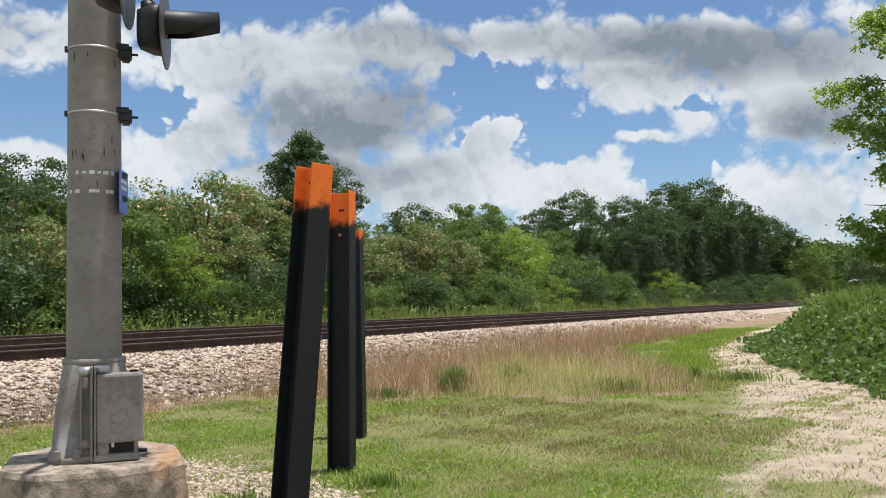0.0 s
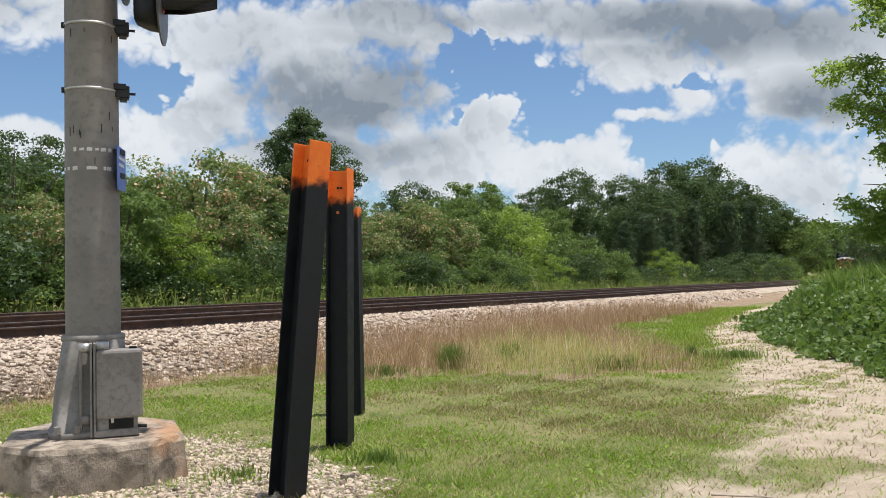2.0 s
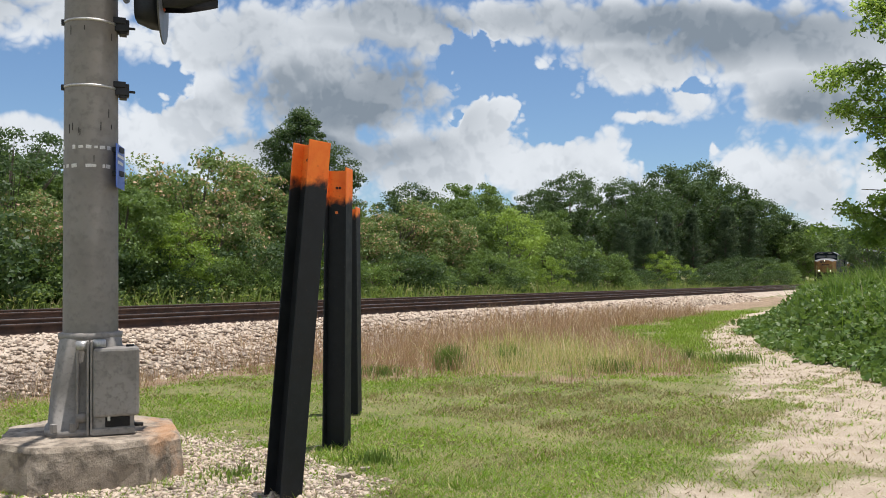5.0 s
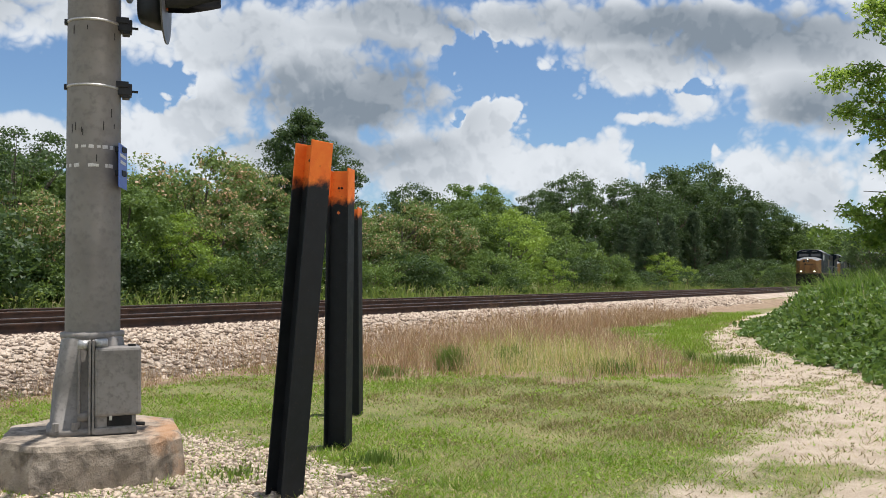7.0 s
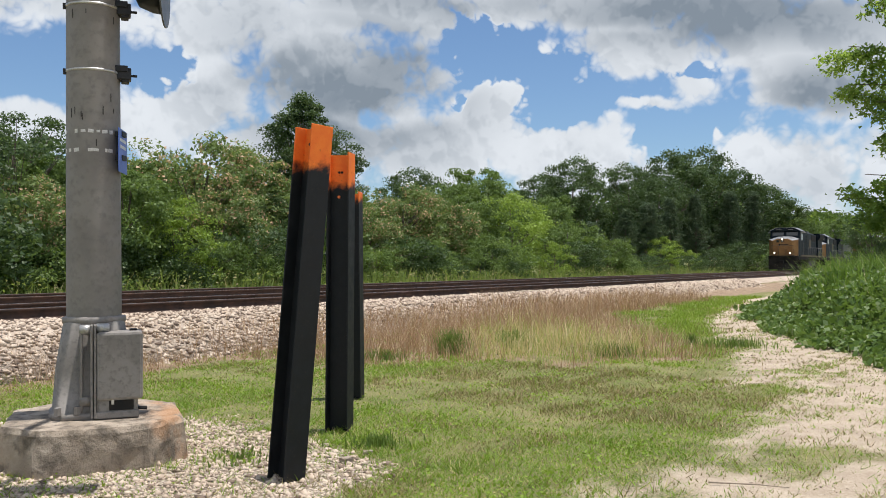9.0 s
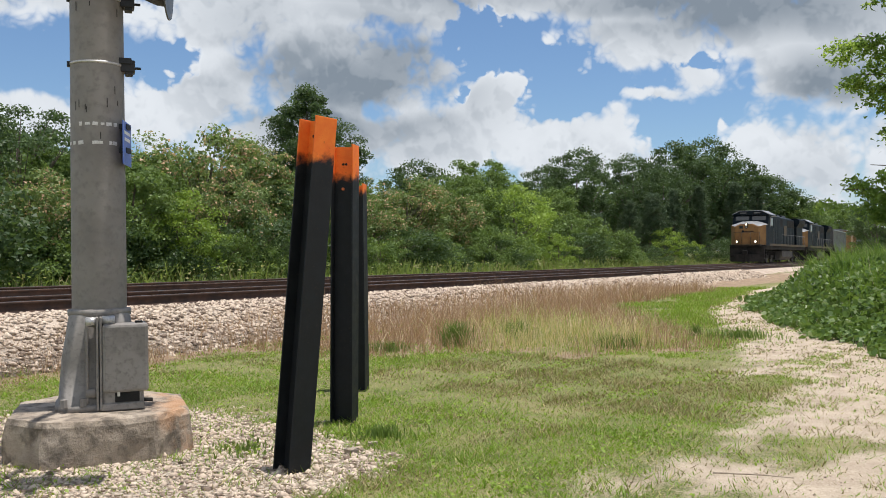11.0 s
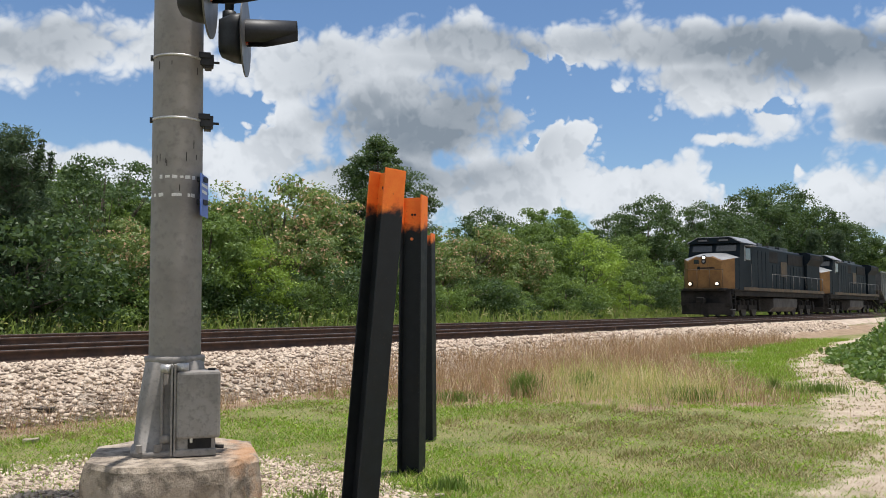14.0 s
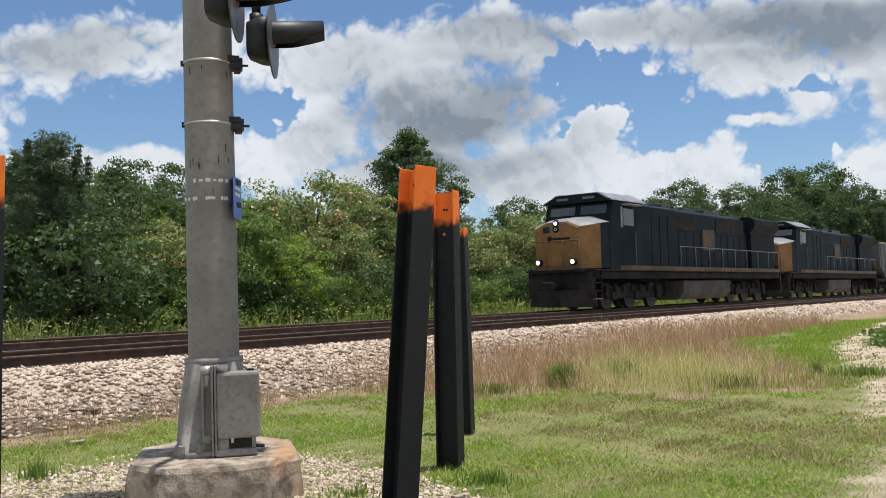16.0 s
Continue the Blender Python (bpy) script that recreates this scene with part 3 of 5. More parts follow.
TREES = [   # kind, x, y, height, turn, sort
    ("pine_a", -14.9, 24.3, 6.4, 159, "P"),
    ("pine_a", -16.4, 24.6, 6.0, 335, "P"),
    ("pine_a", -15.6, 25.6, 5.6, 80, "P"),
    ("round_b", -17.8, 27.6, 5.9, 140, "D"),
    ("round_c", -18.6, 35.8, 5.6, 113, "D"),
    ("oak_airy", -16.4, 32.2, 7.3, 254, "M"),
    ("bush_b", -14.3, 23.8, 3.9, 312, "S"),
    ("round_a", -14.4, 32.7, 5.6, 31, "M"),
    ("round_c", -12.0, 31.0, 4.7, 38, "M"),
    ("mimosa_a", -12.2, 41.7, 7.3, 60, "A"),
    ("round_a", -14.0, 40.7, 6.5, 122, "M"),
    ("mimosa_b", -10.1, 43.0, 6.7, 184, "B"),
    ("mimosa_b", -9.6, 36.5, 4.6, 204, "B"),
    ("lime", -9.8, 31.6, 3.8, 145, "L"),
    ("mimosa_b", -13.7, 28.4, 4.2, 317, "B"),
    ("bush_a", -13.2, 26.4, 2.6, 239, "S"),
    ("bush_b", -12.0, 28.2, 2.6, 59, "S"),
    ("bush_b", -11.2, 30.3, 2.6, 119, "S"),
    ("tall", -7.5, 48.8, 11.2, 71, "T"),
    ("round_b", -8.5, 41.9, 4.8, 70, "D"),
    ("bush_b", -6.6, 39.2, 3.5, 304, "S"),
    ("bush_b", -8.0, 35.2, 2.9, 335, "S"),
    ("round_a", -5.6, 48.1, 5.6, 155, "M"),
    ("mimosa_b", -4.0, 45.0, 4.3, 87, "B"),
    ("round_b", -2.8, 65.2, 8.5, 300, "D"),
    ("mimosa_a", -2.7, 50.7, 5.8, 52, "B"),
    ("mimosa_b", -0.5, 52.2, 5.5, 49, "B"),
    ("bush_a", -3.4, 41.4, 2.3, 100, "S"),
    ("bush_b", -1.0, 45.9, 2.4, 131, "S"),
    ("round_a", 3.1, 70.5, 9.5, 122, "M"),
    ("round_c", 0.7, 63.1, 7.1, 100, "M"),
    ("round_c", 1.6, 57.2, 5.3, 81, "M"),
    ("lime", 4.7, 57.4, 6.2, 225, "L"),
    ("bush_a", 3.0, 52.0, 3.2, 193, "S"),
    ("round_a", 8.3, 69.4, 7.1, 236, "M"),
    ("round_b", 13.3, 87.9, 12.3, 337, "D"),
    ("round_b", 9.8, 86.2, 10.4, 337, "D"),
    ("bush_a", 9.4, 65.5, 4.6, 45, "S"),
    ("pine_a", 11.6, 67.1, 4.5, 284, "P"),
    ("round_b", 22.4, 101.7, 13.1, 149, "D"),
    ("pine_b", 16.4, 78.0, 6.3, 295, "P"),
    ("pine_a", 18.9, 80.1, 7.0, 240, "P"),
    ("round_b", 29.3, 108.7, 15.9, 20, "D"),
    ("round_b", 38.3, 128.0, 18.8, 318, "D"),
    ("round_b", 24.1, 95.3, 11.3, 333, "D"),
    ("pine_b", 23.0, 86.2, 8.0, 359, "P"),
    ("pine_b", 28.2, 94.3, 9.0, 21, "P"),
    ("round_b", 45.1, 129.3, 15.9, 51, "D"),
    ("pine_b", 35.8, 107.7, 10.4, 226, "P"),
    ("pine_b", 44.5, 122.9, 11.7, 193, "P"),
    ("round_b", 51.5, 133.5, 13.7, 33, "D"),
    ("round_a", 53.4, 132.8, 11.3, 317, "M"),
    ("bush_b", 48.3, 123.2, 4.4, 84, "S"),
    ("round_a", 65.9, 153.7, 11.1, 19, "M"),
    ("round_b", 90.3, 198.3, 13.2, 310, "D"),
    ("round_a", 127.1, 263.6, 15.0, 211, "M"),
    ("bush_a", 13.1, 66.6, 2.5, 9, "S"),
    ("bush_b", 17.7, 72.6, 2.1, 62, "S"),
    ("bush_b", 23.7, 81.9, 2.2, 316, "S"),
    ("bush_b", 31.5, 93.8, 2.4, 276, "S"),
    ("bush_a", 39.5, 106.9, 2.8, 312, "S"),
    ("far_b", -25.5, 37.2, 6.1, 337, "M"),
    ("far_a", -25.8, 39.9, 7.3, 108, "D"),
    ("far_a", -23.7, 39.2, 7.2, 193, "D"),
    ("far_b", -23.4, 41.5, 7.9, 133, "M"),
    ("far_a", -22.0, 42.1, 8.0, 3, "D"),
    ("far_a", -21.9, 45.5, 8.0, 84, "D"),
    ("far_b", -20.3, 46.1, 6.9, 23, "M"),
    ("far_a", -19.2, 48.3, 6.9, 42, "D"),
    ("far_a", -18.0, 50.5, 7.0, 149, "D"),
    ("far_b", -16.8, 53.2, 7.4, 329, "M"),
    ("far_a", -14.8, 53.8, 7.0, 305, "D"),
    ("far_a", -13.5, 57.8, 6.6, 231, "D"),
    ("far_b", -11.4, 59.1, 6.6, 85, "M"),
    ("far_a", -9.2, 60.8, 6.5, 45, "D"),
    ("far_a", -7.2, 65.5, 6.5, 240, "D"),
    ("far_b", -4.8, 69.3, 6.3, 264, "M"),
    ("far_a", -2.1, 74.9, 8.3, 145, "D"),
    ("far_a", 1.0, 79.1, 7.4, 49, "D"),
    ("far_b", 4.5, 81.9, 8.5, 95, "M"),
    ("far_a", 8.8, 92.2, 7.8, 355, "D"),
    ("far_a", 13.0, 95.3, 10.2, 253, "D"),
    ("far_b", 19.2, 107.8, 10.1, 203, "M"),
    ("far_a", 25.0, 114.3, 11.8, 110, "D"),
    ("far_a", 33.9, 130.1, 14.5, 309, "D"),
    ("far_b", 44.1, 146.4, 17.4, 133, "M"),
    ("far_a", 56.7, 165.5, 17.0, 161, "D"),
    ("far_a", 73.7, 192.1, 15.1, 275, "D"),
    ("far_b", 95.1, 223.9, 14.4, 149, "M"),
    ("lime", -16.3, 23.2, 1.7, 178, "S"),
    ("bush_a", -15.9, 24.0, 1.5, 10, "S"),
    ("bush_a", -15.5, 24.5, 2.0, 282, "S"),
    ("bush_b", -14.6, 24.1, 1.6, 101, "S"),
    ("bush_a", -14.3, 24.9, 1.7, 185, "S"),
    ("bush_b", -14.0, 26.1, 2.0, 197, "S"),
    ("lime", -13.7, 26.7, 1.9, 57, "S"),
    ("bush_a", -13.3, 27.5, 1.7, 86, "S"),
    ("lime", -12.7, 28.0, 1.7, 159, "S"),
    ("bush_b", -12.2, 29.6, 1.9, 36, "S"),
    ("lime", -11.8, 30.5, 2.2, 314, "S"),
    ("bush_a", -11.2, 31.4, 1.6, 124, "S"),
    ("lime", -10.4, 32.1, 1.8, 203, "S"),
    ("bush_b", -9.6, 31.6, 2.0, 53, "S"),
    ("bush_a", -8.9, 33.0, 2.3, 347, "S"),
    ("bush_a", -8.0, 34.6, 2.1, 170, "S"),
    ("bush_b", -7.6, 36.6, 2.1, 0, "S"),
    ("bush_a", -6.2, 37.1, 1.7, 125, "S"),
    ("lime", -5.5, 39.4, 2.1, 122, "S"),
    ("bush_a", -4.8, 39.7, 2.4, 84, "S"),
    ("lime", -3.7, 42.1, 2.1, 276, "S"),
    ("bush_b", -2.2, 44.1, 2.7, 353, "S"),
    ("bush_a", -0.9, 46.0, 2.7, 247, "S"),
    ("bush_b", 0.2, 47.6, 1.9, 67, "S"),
    ("bush_a", 2.2, 50.3, 2.1, 201, "S"),
    ("bush_b", 3.2, 51.5, 2.3, 166, "S"),
    ("lime", 5.1, 54.8, 2.3, 238, "S"),
    ("lime", 7.6, 58.6, 2.9, 301, "S"),
    ("bush_b", 9.5, 61.4, 2.9, 315, "S"),
    ("bush_a", 12.9, 67.1, 3.5, 289, "S"),
    ("bush_a", 15.3, 70.8, 2.2, 246, "S"),
    ("lime", 20.4, 79.3, 4.0, 163, "S"),
    ("lime", 24.9, 86.1, 2.8, 197, "S"),
    ("bush_b", 29.5, 92.3, 3.0, 63, "S"),
    ("bush_b", 35.3, 100.6, 4.1, 202, "S"),
    ("bush_b", 42.2, 112.1, 4.0, 184, "S"),
    ("bush_a", 48.0, 119.6, 3.9, 239, "S"),
    ("far_b", 67.4, 159.6, 11.1, 167, "M"),
    ("far_b", 82.2, 185.9, 13.2, 116, "M"),
    ("far_b", 106.0, 227.7, 15.3, 183, "M"),
    ("far_b", 141.0, 288.5, 17.9, 240, "M"),
    ("far_b", 167.8, 330.0, 19.8, 70, "M"),
]
SORTS = {
    "P": ("dark green pine with upright shoots at the edge of the wood", "pine tree"),
    "D": ("tall dark green broadleaf tree in the wood behind the line", "tree"),
    "M": ("mid-green broadleaf tree in the wood behind the line", "tree"),
    "A": ("airy spreading tree with feathery light green leaves", "tree"),
    "B": ("silk tree with feathery leaves and faded pink blossoms", "tree"),
    "L": ("bright yellow-green young tree in front of the wood", "tree"),
    "S": ("dense green shrub at the foot of the wood", "shrub"),
    "T": ("tall narrow dark tree that stands above the wood", "tree"),
}
TREES += [("round_b", 22.8, 45.0, 4.3, 40, "D"), ("round_b", 25.5, 44.0, 5.0, 140, "D")]
for key, x, y, h, turn, sort in TREES:
    plant(key, x, y, h, turn, SORTS[sort][0], SORTS[sort][1], "shrubs behind the line" if sort == "S" else "trees behind the line")
# ---------------------------------------------------------------- posts
def post_paint(g, tc):
    """Black paint; the head sprayed orange with an uneven lower edge."""
    sep = g.tree.nodes.new("ShaderNodeSeparateXYZ")
    g.put(sep.inputs[0], tc)
    n1, n2 = g.noise(tc, 9.0, 5.0, 0.6), g.noise(tc, 55.0, 4.0, 0.65)
    black = g.mix(g.step(n1, 0.35, 0.7), (0.008, 0.010, 0.012), (0.016, 0.019, 0.022))
    black = g.mix(g.step(n2, 0.62, 0.75, 0.0, 0.5), black, (0.07, 0.055, 0.045))
    orange = g.mix(g.step(n1, 0.3, 0.7), (0.86, 0.16, 0.02), (0.92, 0.23, 0.035))
    edge = g.math("ADD", sep.outputs[2], g.math("MULTIPLY", g.math("SUBTRACT", n1, 0.5), 0.22))
    col = g.mix(g.step(edge, 2.10, 2.19), black, orange)
    col = g.mix(g.math("MULTIPLY", g.step(n2, 0.60, 0.72), g.step(edge, 2.1, 2.45, 0.7, 0.0)), col, (0.03, 0.02, 0.018))
    return col, n2, g.step(n1, 0.3, 0.7, 0.5, 0.7)


M["post"] = surface("black_and_orange_paint", post_paint, 0.5, 0.0, (0.2, 0.003), 0.3)
# near black: painted shade of holes and recess, also tar streaks and bolts
M["hole"] = surface("hole_shade_and_tar", mottled((0.01, 0.01, 0.01), (0.02, 0.018, 0.016), 9.0, 50.0), 0.9)
M["bolt"] = surface("orange_sprayed_bolt", mottled((0.80, 0.17, 0.03), (0.92, 0.26, 0.06), 20.0, 90.0), 0.5)


def post(x, y, height, face, lean_x, lean_y, bolts):
    """A steel H-section post: two flanges, a web, with dark discs painting the shade of holes in the web."""
    m = Matrix.Translation((x, y, 0)) @ pose(0, 0, 0, lean_y, lean_x, 0) @ pose(0, 0, 0, 0, 0, face)
    root = thing("bollard_post", "black steel H-beam post with an orange-sprayed top, leaning in the grass", "post", m, "row of beam posts")
    for nm, y0, y1 in (("flange", -0.100, -0.088), ("flange", 0.088, 0.100)):
        part(nm, box(bmesh.new(), (-0.088, y0, -0.35), (0.088, y1, height + (0.006 if y0 < 0 else -0.008)), 0.003), M["post"], root)
    part("web", box(bmesh.new(), (-0.005, -0.088, -0.35), (0.005, 0.088, height - 0.012), 0.001), M["post"], root)
    for dx, dz in bolts:
        bm = tube(bmesh.new(), (-0.0085, dx, height - dz), (-0.004, dx, height - dz), 0.011, n=12)
        part("hole_shade_disc", bm, M["hole"], root)
    if len(bolts) > 1:
        bm = tube(bmesh.new(), (-0.016, bolts[-1][0], height - bolts[-1][1] - 0.215), (-0.004, bolts[-1][0], height - bolts[-1][1] - 0.215), 0.014, n=6)
        part("bolt", bm, M["bolt"], root, "orange-sprayed hexagon bolt head")
    return root


post(-1.077, 5.86, 2.42, 44.0, 4.5, 0.0, [(0.03, 0.12)])
post(-0.902, 7.42, 2.42, 78.0, 0.3, 0.0, [(-0.013, 0.163), (0.013, 0.163)])
post(-0.965, 9.2, 2.22, 82.0, -0.6, 0.0, [(0.02, 0.13)])
post(-3.368, 4.70, 2.42, 40.0, 0.8, 0.0, [(0.02, 0.12)])

# ---------------------------------------------------------------- crossing signal
M["mast"] = surface("weathered_aluminium", mottled((0.195, 0.178, 0.162), (0.255, 0.236, 0.216), 2.2, 18.0, (0.145, 0.133, 0.122)), 0.6, 0.05, (0.12, 0.004))
M["casting"] = surface("cast_aluminium", mottled((0.215, 0.198, 0.182), (0.29, 0.27, 0.25), 3.0, 30.0, (0.12, 0.112, 0.104)), 0.65, 0.0, (0.25, 0.004), 0.3)
M["bare_metal"] = surface("bright_metal", mottled((0.45, 0.44, 0.43), (0.6, 0.59, 0.57), 6.0, 60.0), 0.42, 0.6)
M["black"] = surface("black_signal_paint", mottled((0.012, 0.013, 0.016), (0.022, 0.024, 0.028), 5.0, 60.0), 0.5, spec=0.35)
M["disc_paint"] = surface("grey_black_disc_paint", mottled((0.07, 0.07, 0.075), (0.11, 0.11, 0.115), 5.0, 60.0), 0.4)
M["sign_blue"] = surface("blue_sign_paint", mottled((0.07, 0.14, 0.50), (0.09, 0.17, 0.56), 4.0, 40.0), 0.4)
M["sign_white"] = surface("white_sign_paint", mottled((0.7, 0.7, 0.7), (0.78, 0.78, 0.77), 8.0, 50.0), 0.5)
M["red_lens"] = surface("red_signal_lens", mottled((0.16, 0.008, 0.008), (0.2, 0.012, 0.01), 30.0, 90.0), 0.15)
M["tape"] = surface("torn_white_tape", mottled((0.62, 0.60, 0.58), (0.75, 0.74, 0.72), 12.0, 70.0), 0.7)


def concrete(g, tc):
    n1, n2, n3 = g.noise(tc, 2.2, 6.0, 0.65), g.noise(tc, 24.0, 6.0, 0.7), g.noise(tc, 6.0, 4.0, 0.6)
    col = g.mix(g.step(n1, 0.3, 0.7), (0.29, 0.235, 0.18), (0.47, 0.395, 0.315))
    col = g.mix(g.step(n3, 0.42, 0.66, 0.0, 0.85), col, (0.10, 0.082, 0.064))
    col = g.mix(g.step(n2, 0.58, 0.78, 0.0, 0.75), col, (0.11, 0.09, 0.072))
    sep = g.tree.nodes.new("ShaderNodeSeparateXYZ")
    g.put(sep.inputs[0], tc)
    rust = g.math("MULTIPLY", g.step(sep.outputs[0], 0.30, 0.62), g.step(n1, 0.42, 0.62))
    return g.mix(g.math("MULTIPLY", rust, 0.75), col, (0.43, 0.22, 0.10)), g.math("ADD", n2, n3), None


M["concrete"] = surface("weathered_concrete", concrete, 0.95, 0.0, (0.7, 0.02))


def loft(bm, rings):
    """Skins a stack of rings of places, with both ends closed."""
    rows = [[bm.verts.new(p) for p in ring] for ring in rings]
    n = len(rows[0])
    for a, b in zip(rows, rows[1:]):
        for i in range(n):
            bm.faces.new((a[i], a[(i + 1) % n], b[(i + 1) % n], b[i]))
    bm.faces.new(rows[0][::-1])
    bm.faces.new(rows[-1])
    return bm


def squircle(rx, ry, z, k=4.0, n=28, cx=0.0, cy=0.0):
    out = []
    for i in range(n):
        a = 2 * math.pi * i / n
        c, s = math.cos(a), math.sin(a)
        r = (abs(c) ** k + abs(s) ** k) ** (-1 / k)
        out.append((cx + rx * r * c, cy + ry * r * s, z))
    return out


FOOT, TURN = Vector((-2.655, 6.5, 0.33)), 22.0
UNTURN = pose(0, 0, 0, 0, 0, -TURN)


def build_footing():
    rng = random.Random(8)
    bm = bmesh.new()
    outline = [(-0.40, -0.66), (0.42, -0.64), (0.72, -0.36), (0.70, 0.34), (0.42, 0.66), (-0.40, 0.66), (-0.70, 0.38), (-0.70, -0.34)]

    def ring(k, z, jit):
        pts = []
        for i, (a, b) in enumerate(outline):
            c, d = outline[(i + 1) % 8]
            for f in (0.0, 0.25, 0.5, 0.75):
                pts.append(((a + (c - a) * f) * k + rng.uniform(-jit, jit), (b + (d - b) * f) * k + rng.uniform(-jit, jit), z + rng.uniform(-jit, jit) * 0.7))
        return pts

    loft(bm, [ring(1.07, -0.55, 0.0), ring(1.06, -0.30, 0.012), ring(1.04, -0.16, 0.012), ring(1.02, -0.045, 0.010), ring(0.985, -0.008, 0.010), ring(0.93, 0.0, 0.004)])
    ob = part("concrete_footing", bm, M["concrete"], None, "")
    ob.matrix_basis = Matrix.Translation(FOOT) @ pose(0, 0, 0, 0, 0, 20) @ Matrix.Diagonal((0.865, 0.92, 1, 1))
    tagged(ob, "worn octagonal concrete footing with rust stains under the signal mast", "footing")


def build_signal():
    root = thing("crossing_signal", "grey metal level crossing signal mast bolted to a concrete footing", "crossing signal", Matrix.Translation(FOOT) @ pose(0, 0, 0, 0, -0.5, 0) @ pose(0, 0, 0, 0, 0, TURN))
    # mast
    bm = bmesh.new()
    loft(bm, [[(math.cos(a) * r, math.sin(a) * r, z) for a in np.linspace(0, 2 * math.pi, 40, endpoint=False)] for z, r in ((0.66, 0.197), (0.70, 0.1965), (2.0, 0.1945), (3.2, 0.191), (6.2, 0.183))])
    mast = part("mast", bm, M["mast"], root, "tall round grey metal mast with dark streaks", True)
    bm = bmesh.new()
    loft(bm, [[(math.cos(a) * r, math.sin(a) * r, z) for a in np.linspace(0, 2 * math.pi, 40, endpoint=False)] for z, r in ((0.690, 0.198), (0.692, 0.225), (0.735, 0.228), (0.742, 0.198))])
    part("collar", bm, M["casting"], root, "", True)
    # split cast base: a tapering shell, a seam, a door
    bm = loft(bmesh.new(), [squircle(0.315, 0.30, 0.0), squircle(0.315, 0.30, 0.045), squircle(0.295, 0.275, 0.05), squircle(0.27, 0.25, 0.36), squircle(0.218, 0.215, 0.69, 3.0), squircle(0.205, 0.205, 0.712, 2.5)])
    part("cast_base", bm, M["casting"], root, "tapering cast metal base", True)
    bm = box(bmesh.new(), (0.012, -0.315, 0.012), (0.30, -0.12, 0.60), 0.02)
    door = part("door_housing", bm, M["casting"], root, "cast junction box with a flat door")
    bm = box(bmesh.new(), (0.016, -0.345, 0.135), (0.335, -0.10, 0.635), 0.022)
    part("door_lid", bm, M["casting"], door, "flat grey cover plate")
    bm = box(bmesh.new(), (0.010, -0.333, 0.004), (0.305, -0.10, 0.055), 0.008)
    part("door_sill", bm, M["casting"], door)
    # no opening is cut: a near-black block gives the recess its shade
    bm = box(bmesh.new(), (0.10, -0.322, 0.06), (0.27, -0.30, 0.132), 0.004)
    part("recess_shade", bm, M["hole"], door, "dark block painting the shade of the recess under the cover")
    bm = box(bmesh.new(), (0.115, -0.334, 0.105), (0.135, -0.31, 0.145), 0.003)
    part("hasp", bm, M["bare_metal"], door)
    for x0, x1, z in ((-0.10, -0.008, 0.655), (0.012, 0.105, 0.662), (-0.10, -0.008, 0.135)):
        bm = tube(bmesh.new(), (x0, -0.27, z), (x1, -0.27, z), 0.036, n=20)
        bmesh.ops.bevel(bm, geom=[e for e in bm.edges if e.calc_length() < 0.02], offset=0.006, segments=2, affect="EDGES")
        part("hinge_boss", bm, M["bare_metal"] if z > 0.5 else M["casting"], root, "", True)
    for x0, x1 in ((-0.026, -0.010), (-0.002, 0.014)):
        part("seam_flange", box(bmesh.new(), (x0, -0.328, 0.01), (x1, -0.20, 0.69), 0.004), M["casting"], root)
    part("rib", box(bmesh.new(), (-0.098, -0.292, 0.06), (-0.078, -0.20, 0.64), 0.006), M["casting"], root)
    for x in (-0.245, -0.115):
        part("anchor_nut", tube(bmesh.new(), (x, -0.285, 0.045), (x, -0.285, 0.10), 0.026, n=6), M["casting"], root)
    part("lock_bolt", tube(bmesh.new(), (0.29, -0.26, 0.06), (0.365, -0.26, 0.055), 0.014, n=8), M["hole"], root, "rusty brown bolt")
    part("top_bolt", box(bmesh.new(), (0.245, -0.25, 0.633), (0.30, -0.2, 0.650), 0.004), M["hole"], root, "rusty brown bolt head")
    # steel bands with clamps, torn tape
    for z in (2.59, 3.085):
        r = 0.1945
        bm = bmesh.new()
        loft(bm, [[(math.cos(a) * q, math.sin(a) * q, zz) for a in np.linspace(0, 2 * math.pi, 40, endpoint=False)] for zz, q in ((z - 0.009, r), (z - 0.008, r + 0.004), (z + 0.008, r + 0.004), (z + 0.009, r))])
        part("band", bm, M["bare_metal"], root, "bright steel band", True)
        bm = box(bmesh.new(), (0.165, -0.10, z - 0.045), (0.27, 0.02, z + 0.045), 0.006)
        box(bm, (0.15, -0.115, z + 0.012), (0.245, 0.03, z + 0.058), 0.005)
        box(bm, (0.20, -0.09, z - 0.065), (0.255, 0.01, z - 0.03), 0.005)
        clamp = part("clamp", bm, M["black"], root, "dark clamp block on the band")
        part("clamp_bolt", tube(bmesh.new(), (0.265, -0.04, z - 0.005), (0.315, -0.04, z - 0.005), 0.010, n=8), M["black"], clamp)
        part("band_stud", box(bmesh.new(), (-0.212, -0.04, z - 0.02), (-0.19, 0.0, z + 0.02), 0.003), M["black"], root)
    rng = random.Random(3)
    for z in (2.125, 1.985):
        for k in range(9):
            a = radians(198 + k * 16 + rng.uniform(-4, 4))
            if rng.random() < 0.2:
                continue
            w, h = rng.uniform(0.018, 0.045), rng.uniform(0.018, 0.03)
            bm = box(bmesh.new(), (-w / 2, 0.1945, -h / 2), (w / 2, 0.1975, h / 2), 0.001)
            strip = part("tape_scrap", bm, M["tape"], root, "torn scrap of white tape")
            strip.matrix_basis = pose(0, 0, z, 0, rng.uniform(-6, 6), math.degrees(a) - 90)
